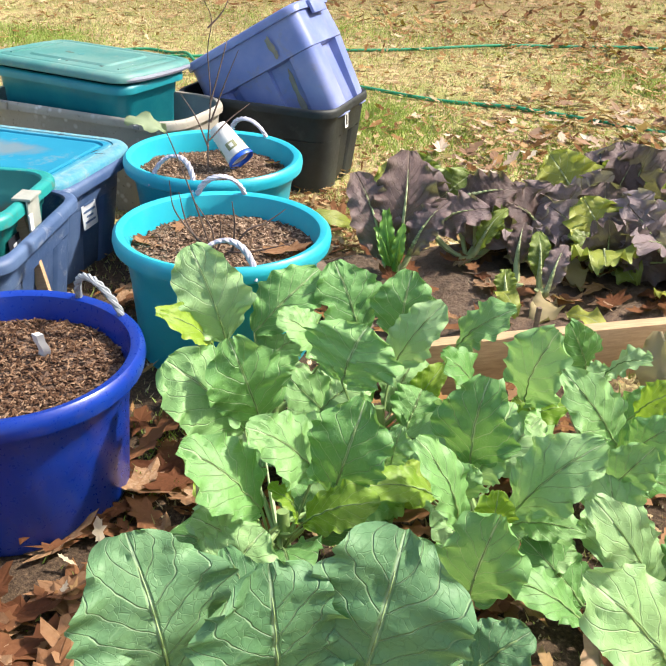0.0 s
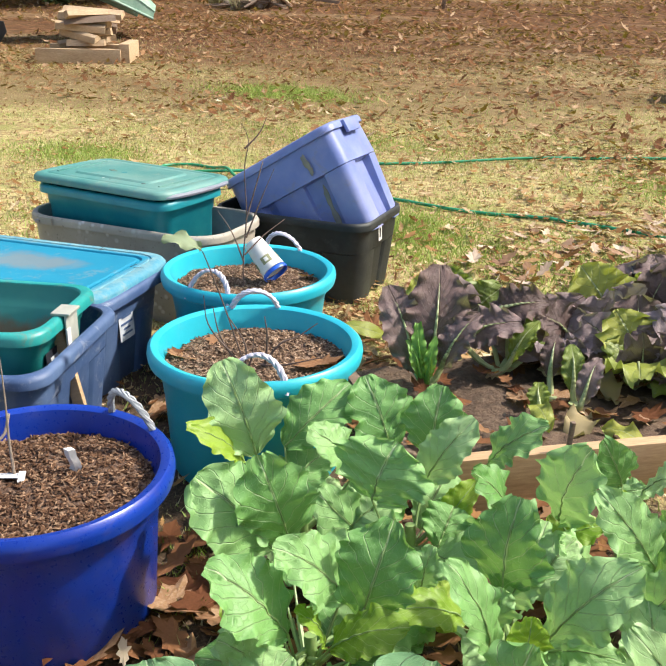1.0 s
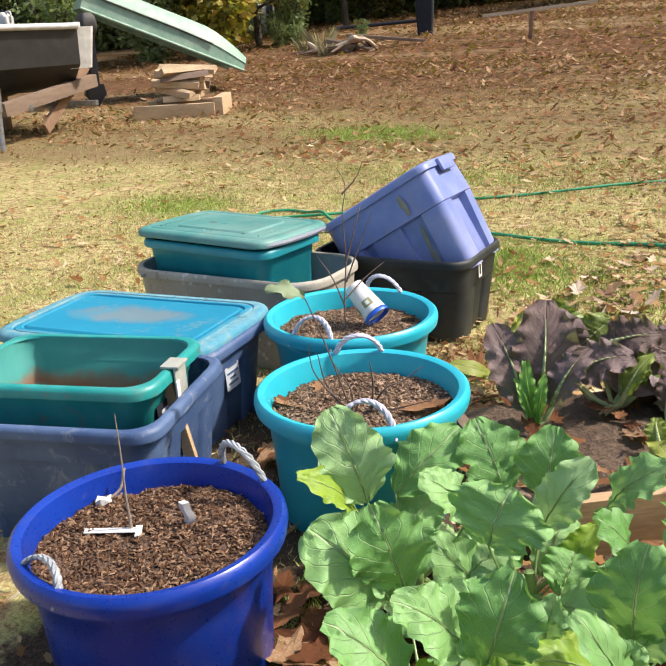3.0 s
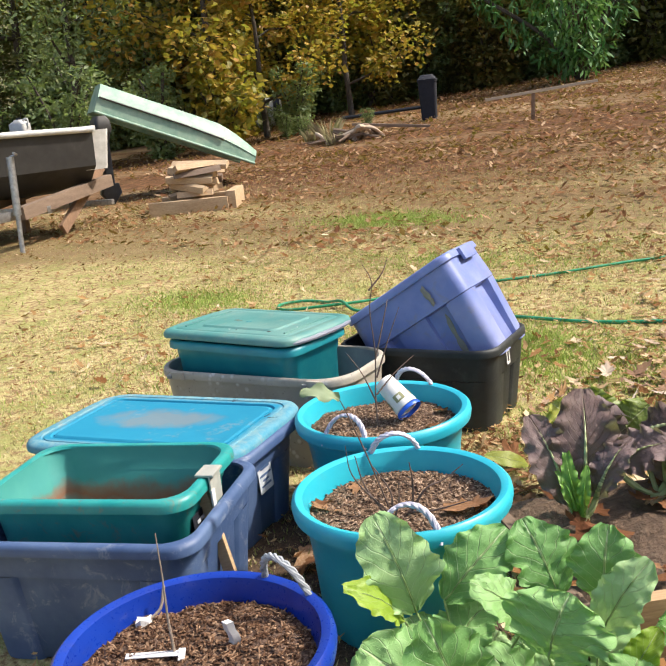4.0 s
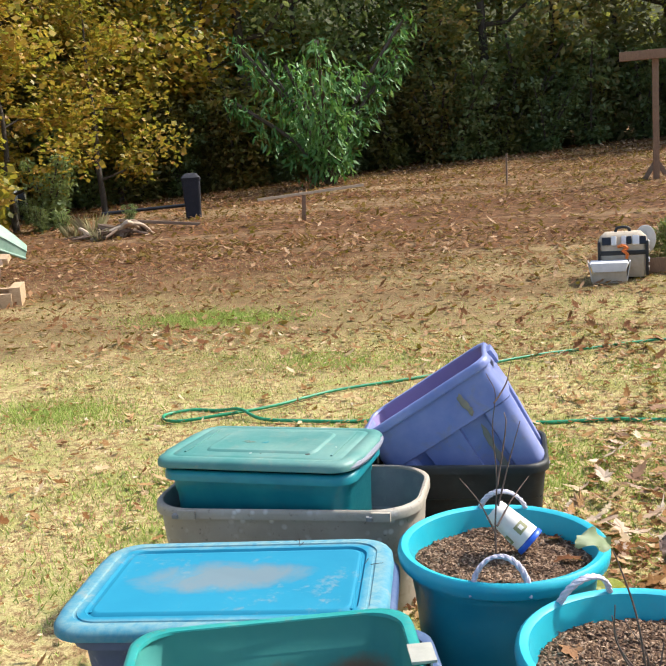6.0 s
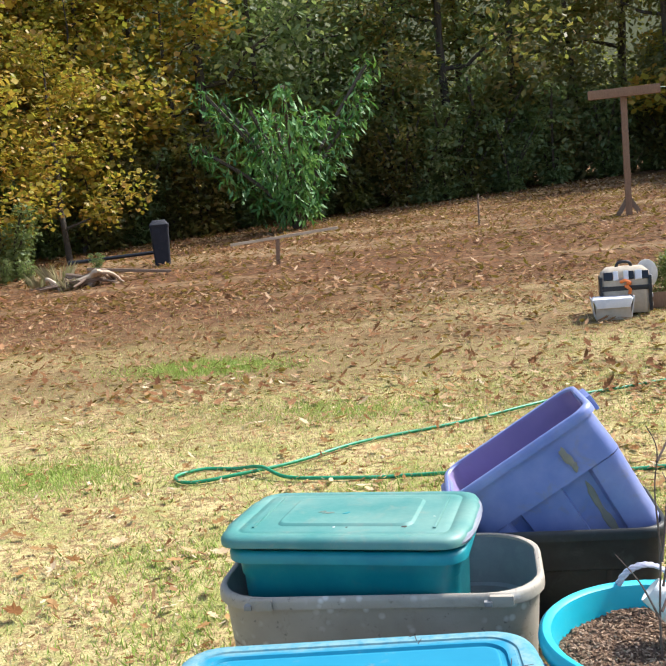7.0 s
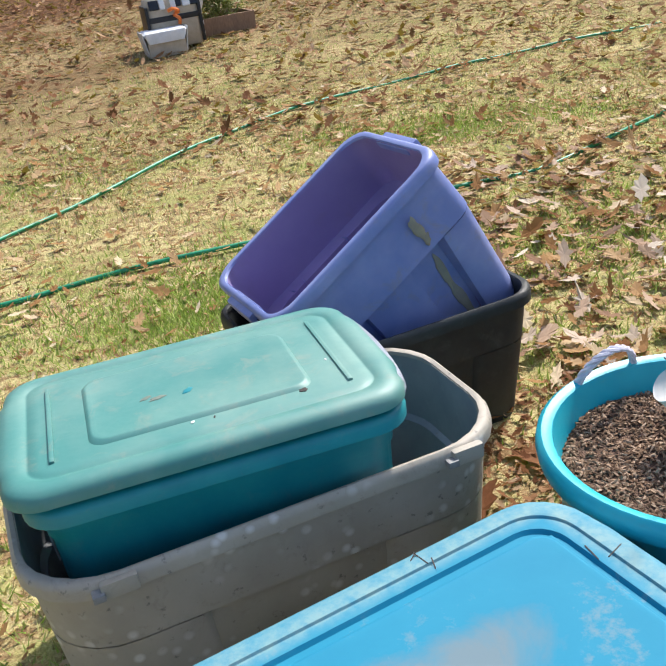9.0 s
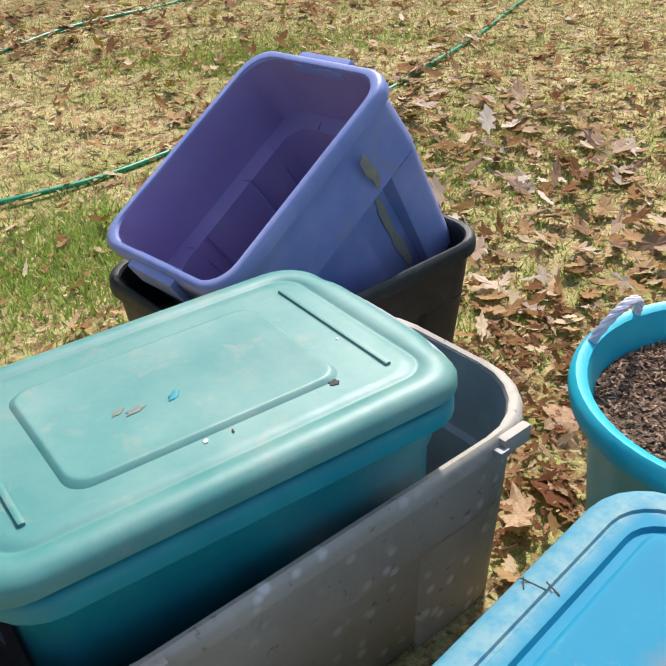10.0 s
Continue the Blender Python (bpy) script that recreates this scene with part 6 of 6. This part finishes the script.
part("tab", box(bmesh.new(), (0.012, 0.026, 0.002), pose(0.05, -0.006, 0.001, 20, 0, 0), 0.0006), PAPER, t)
t = thing("plant_tag", pose(0.420, 1.062, 0.252, 10, 0, 30), "curled white plant tag standing in mulch", "plant tag", "white plant tags")
part("strip", loft([[(0.011 * math.cos(a) + 0.004 * math.sin(9 * z * 12), 0.006 * math.sin(a), z) for a in (0, 1.57, 3.14, 4.71)] for z in (-0.01, 0.012, 0.024, 0.034, 0.05)]), PAPER, t)
t = thing("plant_tag", pose(0.235, 1.01, 0.254, 0, 0, 70), "crumpled pale tag tied to a dry shoot", "plant tag", "white plant tags")
part("strip", loft([[(0.016 * math.cos(a), 0.010 * math.sin(a), z + 0.004 * math.cos(3 * a)) for a in (0, 1.05, 2.1, 3.14, 4.2, 5.2)] for z in (0.0, 0.008, 0.016)]), PAPER, t)
part("shoot", tube(spline([(0.01, 0, 0.01), (0.035, 0, 0.025), (0.05, 0.01, 0.06)], 4), 0.003, 6), TWIG_PALE, t)

# ---- fallen leaves and grass ----
DRY = leafy("fallen_oak_leaf", [(0.05, (0.11, 0.04, 0.018)), (0.3, (0.23, 0.105, 0.04)), (0.55, (0.38, 0.215, 0.092)), (0.78, (0.52, 0.36, 0.20)), (0.97, (0.76, 0.65, 0.47))], 0.22, 0.85, spec=0.12)
DRY_PALE = leafy("bleached_oak_leaf", [(0.05, (0.18, 0.095, 0.055)), (0.3, (0.30, 0.18, 0.115)), (0.55, (0.44, 0.30, 0.205)), (0.78, (0.58, 0.45, 0.34)), (0.97, (0.74, 0.65, 0.52))], 0.2, 0.85, spec=0.12)
DRY_FAR = leafy("red_brown_fallen_leaf", [(0.05, (0.065, 0.022, 0.012)), (0.3, (0.15, 0.058, 0.028)), (0.6, (0.25, 0.115, 0.055)), (0.82, (0.38, 0.22, 0.12)), (0.97, (0.60, 0.44, 0.29))], 0.25, 0.85, spec=0.12)


def oak_outline(n=22, seed=0):
    rgo = random.Random(seed)
    out = []
    for k in range(n):
        a = 2 * math.pi * k / n
        r = 0.5 * (0.62 + 0.38 * math.cos(a) ** 2) * (1 + 0.26 * math.sin(7 * a + seed) + rgo.uniform(-0.05, 0.05))
        out.append((r * math.cos(a) * 1.15, r * math.sin(a) * 0.78))
    return out


def leaf_mesh(seed):
    o = oak_outline(22, seed)
    rgo = random.Random(seed + 3)
    k1, k2 = rgo.uniform(0.3, 0.9), rgo.uniform(-0.5, 0.5)
    V = [(0, 0, 0.0)] + [(0.5 * x, 0.5 * y, 0.5 * (k1 * y * y * 1.3 + k2 * x * x) * 0.6) for x, y in o] + [(x, y, k1 * y * y * 1.3 + k2 * x * x + 0.03 * rgo.uniform(-1, 1)) for x, y in o]
    n = len(o)
    F = [(0, 1 + k, 1 + (k + 1) % n) for k in range(n)] + [(1 + k, 1 + n + k, 1 + n + (k + 1) % n, 1 + (k + 1) % n) for k in range(n)]
    me = bpy.data.meshes.new("fallen_leaf")
    me.from_pydata(V, [], F)
    me.materials.append(DRY_FAR)
    return me


LEAVES = [leaf_mesh(s) for s in range(6)]
rg = random.Random(21)


def fallen(x, y, z, s, label="dry brown oak leaf lying on the ground", tilt=18):
    ob = new("fallen_leaf", rg.choice(LEAVES))
    ob.matrix_world = pose(x, y, z, rg.uniform(-tilt, tilt), rg.uniform(-tilt, tilt), rg.uniform(0, 360)) @ Matrix.Scale(s, 4)
    return tagged(ob, label, "fallen leaf", "single fallen oak leaves")


for x0, x1, y0, y1, n in ((0.58, 0.95, 0.42, 0.85, 46), (0.56, 0.80, 0.90, 1.40, 26), (-0.02, 0.18, 1.62, 1.85, 10), (0.2, 0.5, 1.95, 2.3, 10), (0.9, 1.7, 0.8, 1.75, 40), (-0.1, 0.3, 2.35, 2.55, 6), (-0.28, -0.12, 2.2, 2.5, 4)):
    for _ in range(n):
        x, y = rg.uniform(x0, x1), rg.uniform(y0, y1)
        fallen(x, y, gh(x, y) + 0.012 + rg.uniform(0, 0.012), rg.uniform(0.07, 0.13))
for _ in range(150):
    u, v = rg.uniform(-0.22, 1.3), rg.uniform(0.05, 0.6)
    p = pose(0.996, 1.853, 0, 0, 0, 47) @ Vector((u, v, 0))
    fallen(p.x, p.y, 0.135, rg.uniform(0.05, 0.09), "dry leaf lying on the bed's soil")
for x, y, s in ((0.218, 1.672, 0.075), (0.196, 1.556, 0.07), (0.226, 1.532, 0.06), (0.502, 1.690, 0.09), (0.52, 1.735, 0.07)):
    fallen(x, y, 0.267, s, "dry oak leaf resting on the tub's mulch", 14)
for x, y, s in ((0.15, 2.09, 0.06), (0.10, 2.20, 0.05)):
    fallen(x, y, 0.265, s, "dry oak leaf resting on the far tub's mulch", 14)
for x, y, s in ((-0.25, 1.2, 0.09), (-0.15, 1.3, 0.08), (-0.30, 1.27, 0.07)):
    fallen(x, y, 0.178, s, "sodden leaf in the bottom of the teal bin", 10)
t = new("fallen_leaf", LEAVES[2])
t.matrix_world = pose(0.60, 1.15, 0.02, 8, -6, 30) @ Matrix.Scale(0.12, 4)
tagged(t, "pale leaf lying beside the blue tub", "fallen leaf", "single fallen oak leaves")
# half-dry green leaves by the far tub and the grey tote
for k, (b, e, w) in enumerate((((0.17, 2.30, 0.10), (0.26, 2.40, 0.05), 0.05), ((0.30, 1.99, 0.10), (0.42, 2.02, 0.14), 0.09))):
    bm, _, _ = blade(b, e, w, 400 + k, Vector((0.4, -0.6, 0.8)), nu=8, nv=6)
    ob = part("stray_leaf", bm, MUSTARD_GREEN if k < 1 else WILTED)
    tagged(ob, "limp greenish leaf caught beside the tubs", "leaf", "limp leaves by the tubs")


OAK = np.array([(-0.55, 0.0), (-0.30, 0.10), (-0.24, 0.25), (-0.10, 0.18), (0.05, 0.36), (0.15, 0.21), (0.31, 0.27), (0.36, 0.13), (0.52, 0.02), (0.36, -0.12), (0.29, -0.26), (0.16, -0.19), (0.03, -0.35), (-0.07, -0.17), (-0.24, -0.26), (-0.31, -0.09)])


def scatter(name, n, zone, size, mat, label, seed, lift=0.013, dense=None, curl=0.55, stand=0.16):
    """Many small curled, lobed leaves on the lawn, one mesh of stuff."""
    r = np.random.default_rng(seed)
    x0, x1, y0, y1 = zone
    P = []
    while len(P) < n:
        x, y = r.uniform(x0, x1), r.uniform(y0, y1)
        if dense is None or r.random() < dense(x, y):
            P.append((x, y, gh(x, y) + lift))
    P = np.array(P)
    k = len(OAK)
    s = size * r.uniform(0.35, 1.3, n)
    a, c, tl, rl = r.uniform(0, 6.283, n), r.uniform(0.1, 1, n) * curl * 1.6, r.normal(0, stand, n), r.normal(0, stand, n)
    shape = np.concatenate([np.zeros((1, 2)), OAK])
    u = shape[:, 0][None] * (1 + 0.15 * r.normal(size=(n, k + 1)))
    v = shape[:, 1][None] * r.uniform(0.4, 0.9, n)[:, None] * (1 + 0.15 * r.normal(size=(n, k + 1)))
    z = c[:, None] * (v * v + 0.35 * u * u) + np.abs(tl)[:, None] * 0.55 + tl[:, None] * u + rl[:, None] * v + 0.04 * r.random((n, k + 1))
    ca, sa = np.cos(a)[:, None], np.sin(a)[:, None]
    V = np.stack([P[:, :1] + s[:, None] * (u * ca - v * sa), P[:, 1:2] + s[:, None] * (u * sa + v * ca), P[:, 2:] + s[:, None] * z], 2).reshape(-1, 3)
    F = []
    for i in range(n):
        o = i * (k + 1)
        F += [(o, o + 1 + j, o + 1 + (j + 1) % k) for j in range(k)]
    me = bpy.data.meshes.new(name)
    me.from_pydata(V.tolist(), [], F)
    me.materials.append(mat)
    return tagged(new(name, me), label, "fallen leaves", kind="stuff")


def mid_density(x, y):
    n = noise.noise(Vector((x * 0.35, y * 0.35, 4))) * 0.5 + 0.5
    base = min(1.0, 0.12 + 0.04 * max(0, y - 2) + 0.045 * max(0, x + 1))
    pile = math.exp(-((x - 0.9) ** 2 / 1.2 + (y - 4.6) ** 2 / 1.5)) + 0.7 * math.exp(-((x - 0.5) ** 2 / 0.5 + (y - 3.2) ** 2 / 0.8))
    return min(1.0, base * (0.25 + 1.3 * n * n) + 0.22 * pile)


scatter("leaf_litter", 3700, (-4.0, 3.6, 2.4, 6.5), 0.068, DRY, "dry brown oak leaves scattered over the near lawn", 2, dense=mid_density, curl=0.85, stand=0.24)
scatter("leaf_litter", 12000, (-9, 3.6, 2.2, 7.5), 0.034, DRY_FAR, "crumbled leaf bits scattered over the near lawn", 12, dense=mid_density, stand=0.3)
scatter("leaf_litter", 18000, (-11, 6, 5.5, 13), 0.085, DRY_FAR, "brown leaves thickly scattered over the lawn", 3, curl=0.9, stand=0.3, dense=mid_density)
scatter("leaf_litter", 40000, (-18, 8, 11, 33), 0.125, DRY_FAR, "carpet of red-brown leaves before the wood", 4, curl=0.9, stand=0.3, dense=lambda x, y: 0.9 if y > 15 else 0.6)
scatter("leaf_litter", 12000, (-3.2, 2.4, 1.8, 6.0), 0.022, DRY, "tiny leaf crumbs in the near grass", 19, stand=0.3)
scatter("leaf_litter", 1800, (-1.3, 2.2, 0.3, 2.7), 0.04, DRY, "leaf crumbs on the ground round the tubs", 5, stand=0.3)
scatter("leaf_litter", 420, (0.45, 1.8, 0.35, 1.85), 0.10, DRY_FAR, "dry oak leaves lying between the collards", 15)
scatter("leaf_litter", 45, (0.62, 0.95, 1.78, 2.12), 0.085, DRY, "dry oak leaves lying on the bed's sloping edge", 18, lift=0.07)
scatter("leaf_litter", 130, (0.05, 1.0, 1.85, 2.9), 0.08, DRY, "dry oak leaves beside the tubs and the bed", 16)
scatter("leaf_litter", 330, (0.0, 1.2, 2.65, 4.5), 0.085, DRY_PALE, "bleached oak leaves lying behind the charcoal tote", 17, curl=0.95, stand=0.3)
scatter("leaf_litter", 170, (0.0, 1.2, 2.65, 4.5), 0.085, DRY, "dry oak leaves heaped behind the charcoal tote", 27, curl=0.95, stand=0.3)
scatter("leaf_litter", 1500, (-0.35, 0.45, 2.2, 2.75), 0.028, DRY_FAR, "brown leaf crumbs on the thin grass by the far tub", 23, stand=0.3)


def grass(name, n, zone, h, seed, dense=None):
    r = np.random.default_rng(seed)
    x0, x1, y0, y1 = zone
    V, F = [], []
    k = 0
    while k < n:
        x, y = r.uniform(x0, x1), r.uniform(y0, y1)
        if dense is not None and r.random() > dense(x, y):
            continue
        a, hh, w, ln = r.uniform(0, 6.283), h * r.uniform(0.4, 1.3), 0.0028 * r.uniform(0.7, 1.5), r.uniform(0.2, 1.0)
        z = gh(x, y) - 0.004
        b = r.uniform(0, 6.283)
        V += [(x - w * math.cos(a), y - w * math.sin(a), z), (x + w * math.cos(a), y + w * math.sin(a), z), (x + ln * hh * math.cos(b), y + ln * hh * math.sin(b), z + hh)]
        F.append((3 * k, 3 * k + 1, 3 * k + 2))
        k += 1
    me = bpy.data.meshes.new(name)
    me.from_pydata(V, [], F)
    me.materials.append(STRAW if name == "dry_grass" else FRESH)
    return tagged(new(name, me), "short dry straw-coloured grass" if name == "dry_grass" else "tufts of fresh green grass", "grass", kind="stuff")


STRAW = leafy("straw_blades", [(0.1, (0.30, 0.23, 0.10)), (0.35, (0.52, 0.43, 0.22)), (0.6, (0.70, 0.61, 0.36)), (0.8, (0.40, 0.43, 0.13)), (0.95, (0.26, 0.34, 0.08))], 0.2, 0.8)
FRESH = leafy("green_blades", [(0.1, (0.16, 0.24, 0.04)), (0.5, (0.30, 0.43, 0.08)), (0.9, (0.50, 0.58, 0.18))], 0.3, 0.7)


def green_patch(x, y):
    v = 0.0
    for cx, cy, rx, ry in ((-3.75, 7.05, 0.55, 0.35), (-2.9, 3.9, 0.4, 0.25), (-0.75, 3.7, 0.55, 0.4), (-0.2, 3.4, 0.4, 0.25), (-1.3, 2.3, 0.25, 0.3), (0.45, 5.3, 0.5, 0.2), (-1.5, 2.9, 0.35, 0.25), (0.6, 3.6, 0.5, 0.5), (0.25, 2.75, 0.25, 0.2), (1.2, 5.0, 0.3, 0.2), (-1.9, 5.4, 0.6, 0.3), (0.58, 1.25, 0.15, 0.2)):
        v += math.exp(-(((x - cx) / rx) ** 2 + ((y - cy) / ry) ** 2))
    return min(1.0, v) * 0.95 + 0.03


grass("dry_grass", 90000, (-3.6, 2.6, 1.0, 6.6), 0.018, 6)
# Straw is thinned over the painted shade band and again beyond it.
grass("dry_grass", 42000, (-11.0, 4.0, 4.5, 11.0), 0.03, 7, lambda x, y: 0.18 if 6.9 < y - 0.45 * x < 9.8 and x < -1 else 0.45 if y - 0.45 * x > 10.5 else 1.0)
grass("green_grass", 34000, (-5.0, 2.6, 0.4, 8.0), 0.03, 8, green_patch)


def lush(cx, cy, rx, ry):
    return lambda x, y: math.exp(-((x - cx) / rx) ** 2 - ((y - cy) / ry) ** 2) * (0.4 + 0.6 * (noise.noise(Vector((x * 4, y * 4, 1))) * 0.5 + 0.5))


grass("green_grass", 5200, (-1.7, 0.3, 3.1, 4.3), 0.03, 9, lush(-0.6, 3.6, 0.42, 0.25))
grass("green_grass", 4200, (-4.9, -2.7, 6.4, 7.7), 0.045, 10, lush(-3.75, 7.05, 0.55, 0.28))
grass("green_grass", 2000, (-3.6, -2.2, 3.4, 4.4), 0.03, 11, lush(-2.9, 3.9, 0.35, 0.22))
grass("green_grass", 1800, (0.0, 1.2, 4.6, 5.6), 0.03, 13, lush(0.6, 5.1, 0.3, 0.2))
